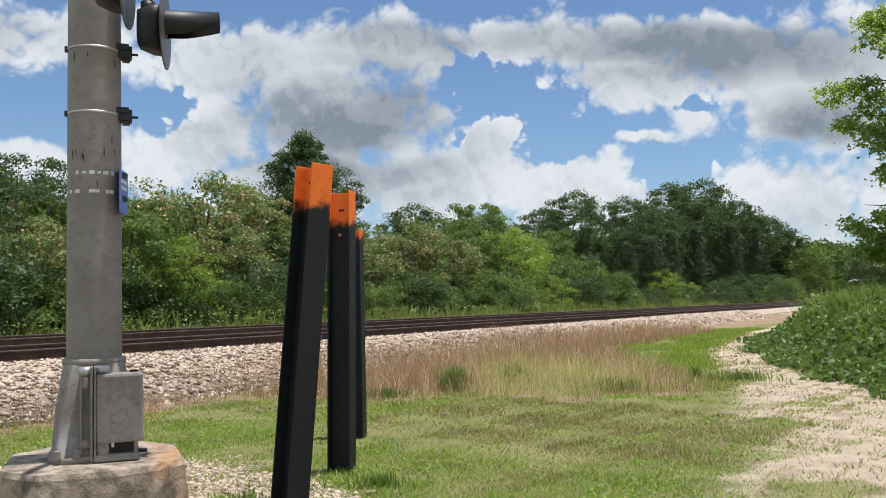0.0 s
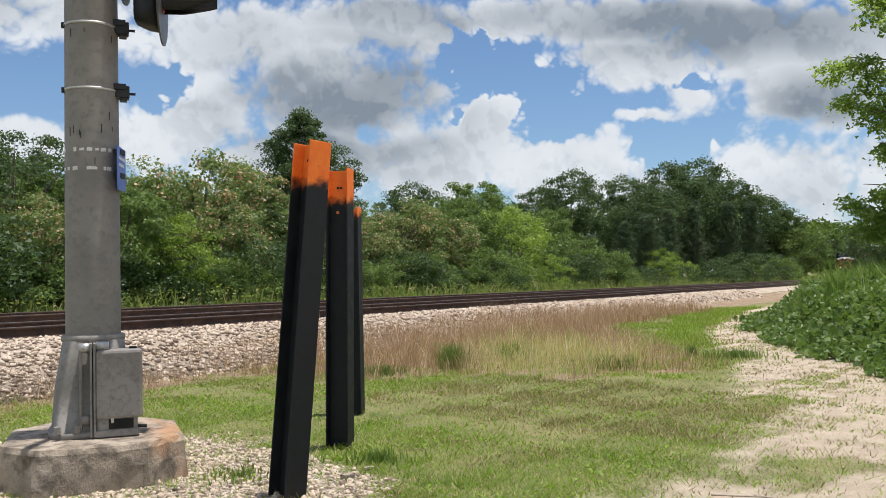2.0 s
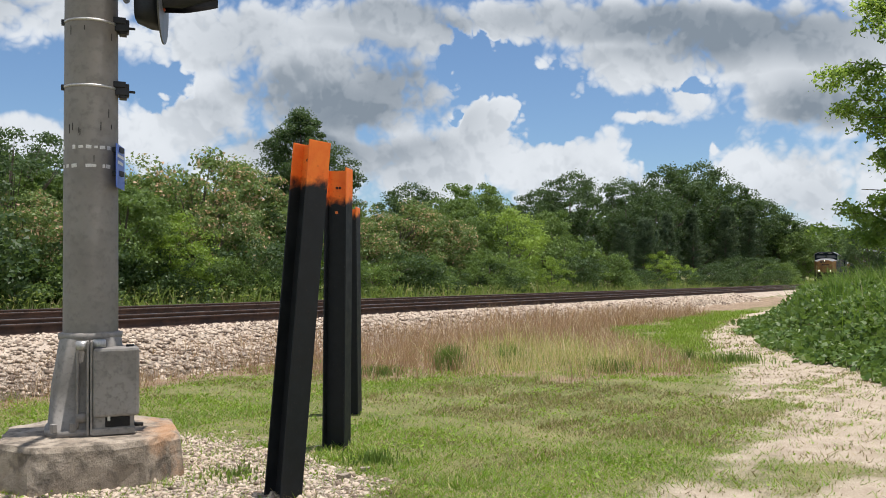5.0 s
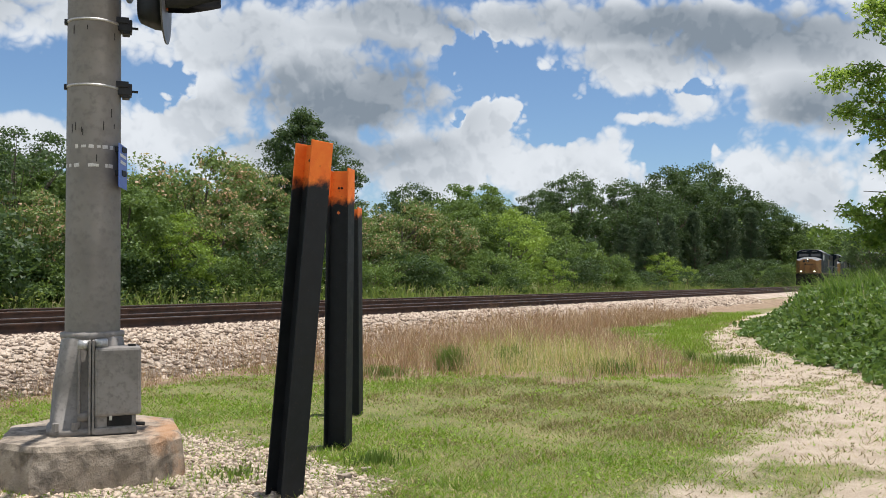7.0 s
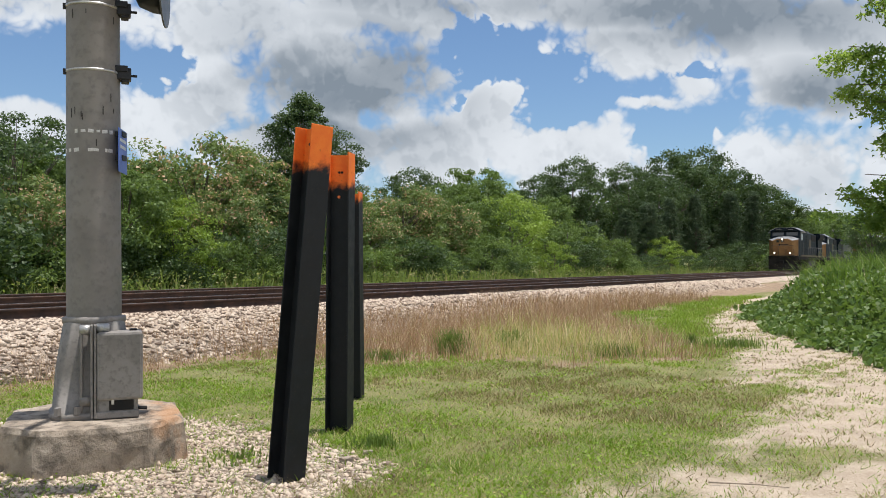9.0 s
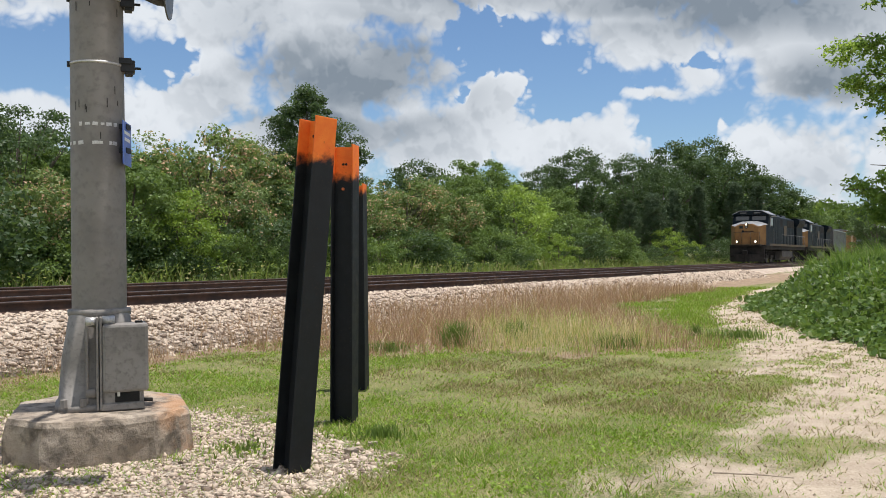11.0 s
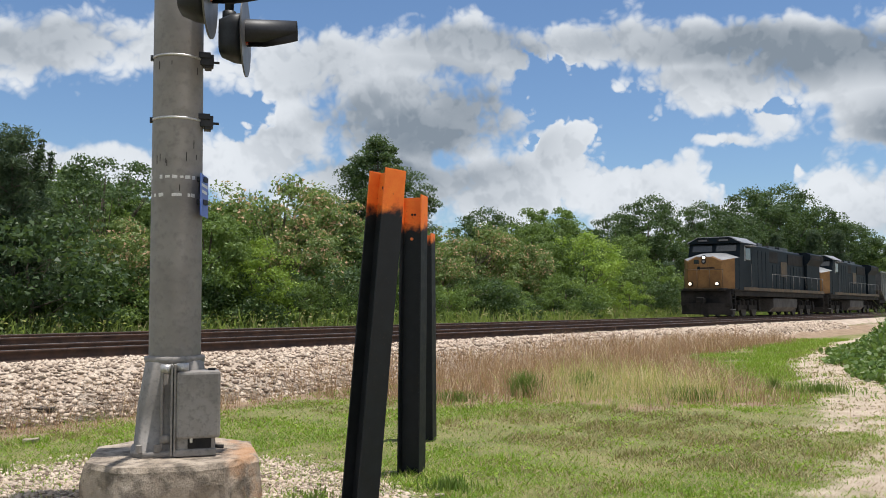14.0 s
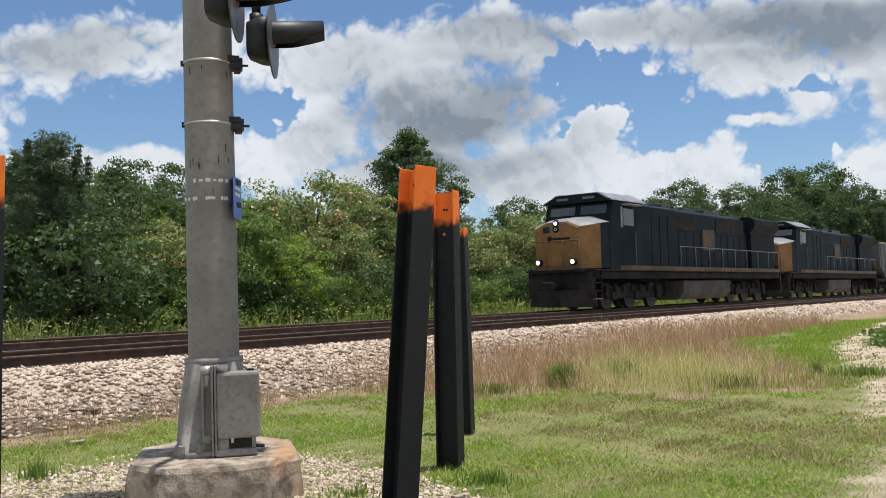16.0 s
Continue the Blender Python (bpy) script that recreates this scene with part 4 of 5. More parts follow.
    for k in range(12):
        a, z, h = radians(rng.uniform(215, 320)), rng.choice((2.05, 2.2, 2.28, 2.4, 3.0)) + rng.uniform(-0.05, 0.05), rng.uniform(0.03, 0.07)
        bm = box(bmesh.new(), (-0.0028, 0.1935, -h / 2), (0.0028, 0.1962, h / 2), 0.001)
        mark = part("tar_streak", bm, M["hole"], root, "short black tar streak")
        mark.matrix_basis = pose(0, 0, z, 0, 0, math.degrees(a) - 90)
    # small blue notice on the side of the mast
    facing = pose(0.226, -0.01, 1.99, 0, 0, 9.5)
    bm = box(bmesh.new(), (-0.003, -0.15, -0.165), (0.003, 0.15, 0.165), 0.002)
    notice = part("notice", bm, M["sign_blue"], root, "small blue notice plate with white lines")
    notice.matrix_basis = UNTURN @ facing
    for k, z in enumerate((0.08, 0.03)):
        bar = part("bar", box(bmesh.new(), (0.003, -0.11 + 0.01 * (k % 2), z - 0.012), (0.0045, 0.11 - 0.02 * (k % 3), z + 0.012)), M["sign_white"], notice)
    for z in (0.13, -0.05):
        bm = box(bmesh.new(), (0.17, -0.06, 1.99 + z - 0.02), (0.243, 0.03, 1.99 + z + 0.02), 0.003)
        part("notice_bracket", bm, M["black"], root).matrix_basis = UNTURN
    # lamp cross arm and a pair of flashing lamps facing along the road
    arm = part("cross_arm", tube(bmesh.new(), (0.40, -1.35, 3.98), (0.40, 0.55, 3.98), 0.035, n=16), M["black"], root, "", True)
    arm.matrix_basis = UNTURN
    part("arm_bracket", box(bmesh.new(), (0.10, -0.09, 3.88), (0.44, 0.09, 4.08), 0.02), M["black"], root).matrix_basis = UNTURN
    for x, y, z in ((0.585, -0.90, 3.30), (0.520, 0.085, 3.29)):
        at = UNTURN @ pose(x, y, z, 0, 0, 11.0)
        bm = tube(bmesh.new(), (-0.006, 0, 0), (0.006, 0, 0), 0.32, n=48)
        disc = part("disc", bm, M["disc_paint"], root, "round dark lamp backing disc")
        disc.matrix_basis = at
        rows = []
        for px, r in ((-0.20, 0.10), (-0.195, 0.13), (-0.10, 0.165), (-0.006, 0.175)):
            rows.append([(px, p, q - 0.02) for p, q, _ in squircle(r, r * 1.05, 0, 5.0, 28)])
        part("lamp_housing", loft(bmesh.new(), rows), M["black"], disc, "", True)
        bm = tube(bmesh.new(), (0.006, 0, 0.03), (0.02, 0, 0.03), 0.10, 0.09, 28)
        part("lens", bm, M["red_lens"], disc, "dark red unlit lens")
        # hood: an arched shell, longer above than below
        outer, inner = [], []
        for a in np.linspace(-55, 235, 27):
            ca, sa = math.cos(radians(a)), math.sin(radians(a))
            reach = 0.10 + 0.31 * max(0.0, min(1.0, (sa + 0.95) / 0.75))
            outer.append(((0.006, ca * 0.112, sa * 0.112 + 0.03), (reach, ca * 0.109, sa * 0.109 + 0.03)))
            inner.append(((0.006, ca * 0.107, sa * 0.107 + 0.03), (reach, ca * 0.104, sa * 0.104 + 0.03)))
        bm = bmesh.new()
        o = [[bm.verts.new(p) for p in pair] for pair in outer]
        i = [[bm.verts.new(p) for p in pair] for pair in inner]
        for k in range(len(o) - 1):
            bm.faces.new((o[k][0], o[k + 1][0], o[k + 1][1], o[k][1]))
            bm.faces.new((i[k][0], i[k][1], i[k + 1][1], i[k + 1][0]))
            bm.faces.new((o[k][1], o[k + 1][1], i[k + 1][1], i[k][1]))
        for k in (0, -1):
            bm.faces.new((o[k][0], o[k][1], i[k][1], i[k][0]))
        bmesh.ops.recalc_face_normals(bm, faces=bm.faces)
        part("hood", bm, M["black"], disc, "long black lamp hood", True)
        bm = tube(bmesh.new(), (-0.13, 0, 0.14), (-0.13, 0, 0.66), 0.036, n=14)
        tube(bm, (-0.13, 0, 0.12), (-0.13, 0, 0.20), 0.055, n=14)
        part("hanger", bm, M["black"], disc, "", True)
    return root


build_footing()
build_signal()


# ---------------------------------------------------------------- ground cover
def spread_points(rng, n, x0, x1, y0, y1, keep):
    """Random places in a stretch of the plan, kept by a chance from 0 to 1."""
    x, y = rng.uniform(x0, x1, n), rng.uniform(y0, y1, n)
    ok = rng.random(n) < keep(x, y)
    x, y = x[ok], y[ok]
    return x, y, np.column_stack([x, y, ground_z(x, y)])


def stuff(name, v, f, material, label, category):
    return tagged(new(name, mesh_of(name, v, f, material)), label, category, kind="stuff")


OCTA_V = np.array([(1, 0, 0), (0, 1, 0), (-1, 0, 0), (0, -1, 0), (0, 0, 1), (0, 0, -1)], float)
OCTA_F = np.array([(0, 1, 4), (1, 2, 4), (2, 3, 4), (3, 0, 4), (1, 0, 5), (2, 1, 5), (3, 2, 5), (0, 3, 5)])


def stone_arrays(places, size, rng):
    n = len(places)
    v = OCTA_V[None] * rng.uniform(0.55, 1.25, (n, 6, 1)) + rng.normal(0, 0.18, (n, 6, 3))
    v = v * np.array([[[1.0, 0.8, 0.55]]])
    a = rng.uniform(0, 2 * np.pi, n)
    c, s = np.cos(a)[:, None], np.sin(a)[:, None]
    v = np.stack([v[..., 0] * c - v[..., 1] * s, v[..., 0] * s + v[..., 1] * c, v[..., 2]], -1)
    tilt = rng.normal(0, 0.4, (n, 1))
    v = np.stack([v[..., 0], v[..., 1] * np.cos(tilt) - v[..., 2] * np.sin(tilt), v[..., 1] * np.sin(tilt) + v[..., 2] * np.cos(tilt)], -1)
    v = v * size[:, None, None] + places[:, None, :]
    return v.reshape(-1, 3), (np.arange(n)[:, None, None] * 6 + OCTA_F[None]).reshape(-1, 3)


def build_cover():
    rng = np.random.default_rng(42)
    # crushed stone on the shoulder of the bed
    s, q = rng.uniform(-16, 50, 52000), rng.uniform(-2.75, -0.12, 52000)
    keep = rng.random(len(s)) < np.clip(20 / (s + 24), 0.35, 1)
    s, q = s[keep], q[keep]
    base = ALONG[None] * s[:, None] + ACROSS[None] * (NEAR_RAIL + q + BEND * s * s)[:, None]
    z = RAIL_Z + GRADE * s + np.interp(q, [-2.9, -1.35, -0.7, 0.0], [-0.80, -0.24, -0.18, -0.195])
    v, f = stone_arrays(np.column_stack([base, z + 0.008]), rng.uniform(0.030, 0.068, len(s)) * (1 + np.clip(s, 0, 60) / 60), rng)
    stuff("ballast_stones", v, f, M["stone"], "loose pale crushed stones on the shoulder of the track", "stones")
    # gravel round the footing, and grit on the bare track
    x, y, p = spread_points(rng, 46000, -6.0, 0.2, 3.6, 8.4, lambda x, y: masks(x, y)[1] * 0.7)
    v, f = stone_arrays(p, rng.uniform(0.009, 0.030, len(x)) * rng.choice([0.8, 1.0, 1.5], len(x)), rng)
    stuff("gravel", v, f, M["stone"], "pale gravel scattered round the concrete footing", "gravel")
    x, y, p = spread_points(rng, 16000, 0.5, 9.0, 4.5, 20, lambda x, y: masks(x, y)[0] * 0.4 * np.clip(8 / y, 0.2, 1))
    v, f = stone_arrays(p, rng.uniform(0.006, 0.02, len(x)) * np.clip(y / 8, 1, 2), rng)
    stuff("grit", v, f, M["stone"], "small pale pebbles on the bare sandy track", "pebbles")

    # mown lawn
    def lawn_chance(x, y):
        sand, gravel, dry = masks(x, y)
        worn = 1 - (0.55 + 0.35 * smooth01(y, 6.5, 9.5)) * smooth01(wave(x, y, 0.9, 7.0) + 0.6 * wave(x, y, 2.7, 9.0) + 0.3 * wave(x, y, 6.5, 3.0), -0.35, 0.6)
        ragged = smooth01(wave(x, y, 6.1, 4.0) + 0.8 * wave(x, y, 14.0, 7.0), -0.5, 0.8)
        sand = np.clip(sand * (0.55 + 0.9 * ragged), 0, 1)
        return np.clip((1 - 0.97 * sand) * (1 - 0.70 * gravel) * (1 - 0.6 * dry) * worn, 0.0, 1) * np.clip(7.0 / y, 0.18, 1) * (np.abs(x) < 0.62 * y + 1.5)

    x, y, p = spread_points(rng, 1900000, -14, 12, 4.2, 30, lawn_chance)
    tuft = smooth01(wave(x, y, 3.1, 6.0) + 0.7 * wave(x, y, 8.3, 1.0), -0.2, 0.9)
    h = rng.uniform(0.012, 0.045, len(x)) * (0.75 + 1.1 * tuft) * (1 + 0.6 * smooth01(y, 15, 24))
    w = rng.uniform(0.005, 0.012, len(x)) * np.clip(y / 7, 1, 3.5)
    # blades die off in worn patches, most of all in the middle of the lawn
    worn = 1.3 * (1 - smooth01(np.hypot((x - 1.5) / 2.6, (y - 10.2) / 2.6), 0.25, 1.05)) + 0.6 * smooth01(wave(x, y, 0.75, 5.0) + 0.6 * wave(x, y, 2.1, 8.0) + 0.4 * wave(x, y, 5.7, 2.0), 0.0, 0.9) + 0.5 * masks(x, y)[0]
    dead = rng.random(len(x)) < np.clip(worn, 0.04, 0.8)
    for nm, sel, mat, lab in (("lawn_grass", ~dead, M["lawn"], "short patchy green lawn grass with dry blades"), ("withered_grass", dead, M["withered"], "withered brown and olive blades in worn patches of the lawn")):
        v, f = sprout_arrays(p[sel], np.clip(h[sel], 0.012, 0.2), w[sel], rng, 0.8)
        stuff(nm, v, f, mat, lab, "grass")
    # broad-leaved weeds in the lawn
    x, y, p = spread_points(rng, 90000, -7, 7, 4.4, 16, lambda x, y: (1 - masks(x, y)[0]) * (1 - 0.8 * masks(x, y)[1]) * smooth01(wave(x, y, 2.2, 3.0), -0.1, 0.8) * np.clip(7 / y, 0.3, 1))
    p[:, 2] += rng.uniform(0.005, 0.045, len(x))
    v, f = leaf_arrays(p, 0.03, rng, 1.2, 0.7)
    stuff("clover", v, f, M["fresh"], "low broad-leaved weeds in the lawn", "weeds")

    # strip of tall dry grass along the foot of the bed
    def dry_chance(x, y):
        return masks(x, y)[2] * np.clip(1.15 - 0.02 * y, 0.3, 1) * (x < 18)

    x, y, p = spread_points(rng, 260000, -16, 18, 9.0, 32, dry_chance)
    sq, qq = line_coords(x, y)
    low = smooth01(x, -4.5, -1.5) * 0.45 + 0.55
    h = rng.uniform(0.08, 0.50, len(x)) * (1 + 0.5 * wave(x, y, 1.6, 1.0) + 0.25 * wave(x, y, 4.1, 3.0)) * low * (0.35 + 0.65 * masks(x, y)[2] ** 2)
    pale = smooth01(1 - np.hypot((x - 1.9) / 1.9, (y - 14.2) / 3.0) + 0.35 * wave(x, y, 1.7, 5.0), 0.05, 0.4) > rng.random(len(x))
    for nm, sel, mat, lab in (("dry_grass", ~pale, M["straw"], "tall reddish-brown dry grass beside the track"), ("pale_grass", pale, M["straw_pale"], "pale straw-coloured dry grass among green")):
        v, f = blade_arrays(p[sel], h[sel], rng.uniform(0.005, 0.010, sel.sum()) * np.clip(y[sel] / 13, 0.8, 2), rng, 0.6)
        stuff(nm, v, f, mat, lab, "dry grass")
    # green tufts in it, and a fresh green stretch beside the bare track
    tufts = [(0.15, 13.4, 0.32, 420, 0.42), (1.2, 14.6, 0.4, 260, 0.34), (-0.9, 12.7, 0.5, 300, 0.16), (5.0, 14.6, 0.8, 420, 0.18), (4.35, 14.9, 0.12, 120, 0.22), (-0.55, 6.9, 0.28, 260, 0.09), (-1.5, 6.4, 0.35, 160, 0.06), (2.6, 13.4, 0.6, 400, 0.22), (-4.5, 7.0, 0.2, 120, 0.18)]
    ps, hs = [], []
    for cx, cy, r, n, hh in tufts:
        a, d = rng.uniform(0, 2 * np.pi, n), np.abs(rng.normal(0, 0.5, n)) * r
        xx, yy = cx + np.cos(a) * d, cy + np.sin(a) * d
        ps.append(np.column_stack([xx, yy, ground_z(xx, yy)]))
        hs.append(rng.uniform(0.5, 1.1, n) * hh)
    v, f = blade_arrays(np.concatenate(ps), np.concatenate(hs), rng.uniform(0.010, 0.018, sum(map(len, hs))), rng, 0.35)
    stuff("grass_tufts", v, f, M["tuft"], "dark green grass tufts in the dry strip and lawn", "grass")
    x, y, p = spread_points(rng, 60000, 3.0, 14, 16.8, 34, lambda x, y: smooth01(x - np.interp(y, [14, 17, 21, 27, 34], [3.6, 4.2, 5.2, 7.2, 10.0]) + 0.4 * wave(x, y, 1.2), 0, 0.5) * (1 - masks(x, y)[0]) * (line_coords(x, y)[1] < -3.4))
    v, f = blade_arrays(p, rng.uniform(0.04, 0.12, len(x)) * (1 + 0.5 * wave(x, y, 2.3, 4.0)), rng.uniform(0.010, 0.020, len(x)), rng, 0.6)
    stuff("fresh_grass", v, f, M["fresh"], "bright fresh green grass beside the bare track", "grass")

    # rank weeds beyond the line
    s, q = rng.uniform(-32, 190, 66000), rng.uniform(7.6, 13.5, 66000)
    keep = rng.random(len(s)) < np.clip(30 / (s + 40), 0.22, 1)
    s, q = s[keep], q[keep]
    b = ALONG[None] * s[:, None] + ACROSS[None] * (NEAR_RAIL + q + BEND * s * s)[:, None]
    p = np.column_stack([b, ground_z(b[:, 0], b[:, 1])])
    h = (0.25 + 0.75 * smooth01(q, 8.0, 11)) * rng.uniform(0.5, 1.15, len(s)) * (1 + 0.35 * wave(b[:, 0], b[:, 1], 0.5, 4.0))
    v, f = blade_arrays(p, h, rng.uniform(0.03, 0.06, len(s)) * np.clip((s + 60) / 60, 0.8, 3), rng, 0.4)
    stuff("rank_weeds", v, f, M["weed"], "rank green weeds between the track and the wood", "weeds")
    p2 = p[q > 8.8][:45000] + np.column_stack([rng.normal(0, 0.15, (np.sum(q > 8.8), 2)), rng.uniform(0.1, 1.0, np.sum(q > 8.8))])[:45000]
    v, f = leaf_arrays(p2, 0.12, rng, 0.8, 0.6)
    stuff("bramble", v, f, M["weed"], "low leafy brambles in front of the wood", "brambles")


EDGE_Y, EDGE_X = [3, 9, 11, 13, 15, 17.4, 20, 23.8, 27.5, 34, 45, 60], [7.5, 6.3, 6.05, 6.2, 6.3, 6.6, 7.2, 8.3, 10.0, 14.0, 22.0, 34.0]


def build_bank():
    """The mound of vines and tall grass beside the bare track."""
    rng = np.random.default_rng(77)

    def inside(x, y, lo, hi):
        e = x - np.interp(y, EDGE_Y, EDGE_X) + 0.25 * wave(x, y, 1.3, 6.0)
        return smooth01(e, lo, hi)

    x, y, p = spread_points(rng, 130000, 5.6, 17, 9, 33, lambda x, y: inside(x, y, -0.15, 0.3) * (1 - 0.8 * inside(x, y, 2.2, 3.4)) * np.clip(14 / y, 0.3, 1))
    e = x - np.interp(y, EDGE_Y, EDGE_X)
    p[:, 2] += rng.random(len(x)) ** 0.6 * (0.12 + 0.55 * smooth01(e, 0.0, 2.0)) * (1 + 0.5 * wave(x, y, 2.1, 2.0))
    v, f = leaf_arrays(p, 0.125, rng, 0.8, 0.8)
    stuff("vines", v, f, M["vine"], "dense broad-leaved green vines over the mound", "vines")
    x, y, p = spread_points(rng, 90000, 6.0, 26, 9, 46, lambda x, y: inside(x, y, 1.0, 2.6) * np.clip(14 / y, 0.25, 1))
    h = rng.uniform(0.65, 1.25, len(x)) * (1 + 0.22 * wave(x, y, 0.9, 3.0) + 0.15 * wave(x, y, 3.1, 5.0))
    v, f = blade_arrays(p, h, rng.uniform(0.014, 0.032, len(x)), rng, 0.5)
    stuff("tall_grass", v, f, M["fresh_tall"], "tall lush green grass on the mound", "grass")


M["straw_pale"] = leafy("pale_dry_grass", (0.50, 0.40, 0.22), (0.76, 0.65, 0.40), (0.22, 0.31, 0.06), 0.42)
M["tuft"] = leafy("tuft_grass", (0.085, 0.150, 0.030), (0.190, 0.270, 0.060))
M["fresh"] = leafy("fresh_grass", (0.165, 0.265, 0.030), (0.300, 0.420, 0.055))
M["fresh_tall"] = leafy("tall_fresh_grass", (0.085, 0.165, 0.026), (0.255, 0.385, 0.070), (0.42, 0.38, 0.20), 0.06)
M["vine"] = leafy("vine_leaf", (0.060, 0.120, 0.028), (0.185, 0.275, 0.070), (0.30, 0.36, 0.19), 0.10, rough=0.45)
build_cover()
build_bank()


# ---------------------------------------------------------------- odds and ends on the ground
def lump(name, label, category, size, x, y, turn, material, seed):
    """A weathered chunk: a box cut up and roughened."""
    rng = random.Random(seed)
    bm = bmesh.new()
    box(bm, (-size[0] / 2, -size[1] / 2, -size[2] * 0.3), (size[0] / 2, size[1] / 2, size[2] * 0.7), min(size) * 0.18)
    bmesh.ops.subdivide_edges(bm, edges=list(bm.edges), cuts=1)
    for v in bm.verts:
        v.co += Vector((rng.uniform(-1, 1), rng.uniform(-1, 1), rng.uniform(-1, 1))) * min(size) * 0.10
    ob = part(name, bm, material)
    ob.matrix_basis = pose(x, y, float(ground_z(np.array(x), np.array(y))), 0, 0, turn)
    return tagged(ob, label, category)


lump("stone_block", "pale flat stone lying in the grass", "stone", (0.15, 0.10, 0.06), -5.0, 8.5, 20, M["concrete"], 1)
lump("timber_scrap", "dark broken piece of timber at the foot of the ballast", "timber", (0.55, 0.16, 0.10), -5.9, 10.0, 12, M["tie"], 2)
lump("stone_block", "small pale stone beside the posts", "stone", (0.09, 0.07, 0.05), -0.72, 6.35, 50, M["concrete"], 3)
lump("stone_block", "small pale stone beside the posts", "stone", (0.07, 0.05, 0.04), -0.58, 6.6, 10, M["concrete"], 4)
bm = tube(bmesh.new(), (-0.26, 0.03, 0.012), (0.05, -0.01, 0.018), 0.006, 0.005, 8)
tube(bm, (0.05, -0.01, 0.018), (0.24, -0.035, 0.012), 0.005, 0.003, 8)
M["dry_wood"] = surface("dry_grey_wood", mottled((0.30, 0.24, 0.18), (0.42, 0.35, 0.27), 8.0, 60.0), 0.9)
stick = part("stick", bm, M["dry_wood"], None, "", True)
stick.matrix_basis = pose(2.02, 5.62, float(ground_z(np.array(2.02), np.array(5.62))), 0, 0, -8)
tagged(stick, "thin dry stick lying on the sandy ground", "stick")
# ---------------------------------------------------------------- right-hand tree over the mound
def build_near_tree():
    """A spreading tree whose boughs of long leaflets hang over the mound."""
    rng = np.random.default_rng(91)
    root = thing("tree", "leafy ash-like tree with drooping light green boughs beside the track", "tree", Matrix.Translation((13.1, 20.5, 0.35)))
    bm = bmesh.new()
    tube(bm, (0, 0, -0.3), (0.1, 0, 3.0), 0.24, 0.19, 10, False)
    tube(bm, (0.1, 0, 3.0), (-0.1, 0.1, 7.0), 0.19, 0.09, 10, False)
    pts = []
    boughs = []
    # reach, height, droop of the boughs on the open side; the rest fill the crown
    for k in range(34):
        a = rng.uniform(0, 2 * np.pi)
        z = rng.uniform(2.6, 8.0)
        boughs.append((a, z, rng.uniform(1.0, 2.1), rng.uniform(-0.2, 0.8)))
    boughs += [(math.pi * f, z, reach, rise) for f, z, reach, rise in ((1.0, 6.1, 3.3, 0.4), (1.06, 6.9, 2.9, 0.6), (0.96, 5.4, 3.1, 0.1), (1.03, 5.0, 2.8, -0.2), (0.98, 4.3, 2.4, -0.2), (1.08, 4.6, 2.6, 0.2),
                                                                     (1.0, 2.75, 3.6, -0.3), (1.05, 3.1, 3.2, 0.1), (0.95, 2.5, 3.0, -0.3), (1.1, 2.2, 2.6, -0.2), (1.02, 7.6, 2.5, 0.4))]
    for a, z, reach, rise in boughs:
        r0 = Vector((0, 0, z - 0.6))
        tip = Vector((math.cos(a) * reach, math.sin(a) * reach, z + rise * 0.5))
        mid = r0.lerp(tip, 0.55) + Vector((0, 0, 0.25))
        tube(bm, r0, mid, 0.04, 0.022, 6, False)
        tube(bm, mid, tip, 0.022, 0.008, 6, False)
        for j in range(13):
            w = rng.uniform(0.35, 1.05)
            c = (r0.lerp(mid, w / 0.55) if w < 0.55 else mid.lerp(tip, (w - 0.55) / 0.45)) + Vector(rng.normal(0, 0.17, 3)) - Vector((0, 0, 0.05 + 0.1 * w))
            m = 105
            p = rng.normal(0, 1, (m, 3)) * np.array([[0.17, 0.17, 0.08]])
            p[:, 2] -= 0.35 * np.hypot(p[:, 0], p[:, 1])
            pts.append(p + np.array(c))
    part("trunk", bm, M["bark"], root, "", True)
    v, f = leaf_chips(np.concatenate(pts), 0.14, rng, 0.9, 0.6)
    new("crown", mesh_of("crown", v, f, M["leaf_ash"])).parent = root


M["leaf_ash"] = leafy("ash_leaf", (0.135, 0.225, 0.048), (0.320, 0.430, 0.110), glow=0.55)
build_near_tree()

# ---------------------------------------------------------------- train
SPEED, S_END = 9.635, 27.63
M["loco_blue"] = surface("dark_blue_paint", mottled((0.005, 0.010, 0.016), (0.010, 0.017, 0.024), 0.8, 9.0, (0.018, 0.018, 0.018)), 0.6, 0.0, (0.1, 0.01), 0.09)
M["loco_roof"] = surface("sooty_roof_paint", mottled((0.02, 0.023, 0.028), (0.05, 0.054, 0.06), 0.7, 9.0), 0.45, spec=0.35)
M["loco_yellow"] = surface("dull_yellow_paint", mottled((0.17, 0.086, 0.030), (0.24, 0.128, 0.044), 1.2, 14.0, (0.085, 0.05, 0.024)), 0.5, spec=0.3)
M["loco_strip"] = surface("dirty_yellow_strip", mottled((0.05, 0.038, 0.026), (0.11, 0.072, 0.038), 1.5, 14.0), 0.6, spec=0.25)
M["under"] = surface("grimy_running_gear", mottled((0.010, 0.010, 0.010), (0.026, 0.024, 0.023), 1.6, 18.0), 0.85, 0.0, (0.3, 0.02), 0.2)
M["tank"] = surface("dusty_fuel_tank", mottled((0.050, 0.048, 0.046), (0.090, 0.086, 0.082), 1.3, 12.0), 0.75, spec=0.2)
M["wheel"] = surface("worn_wheel_steel", mottled((0.022, 0.02, 0.019), (0.05, 0.045, 0.042), 3.0, 20.0), 0.6, 0.3)
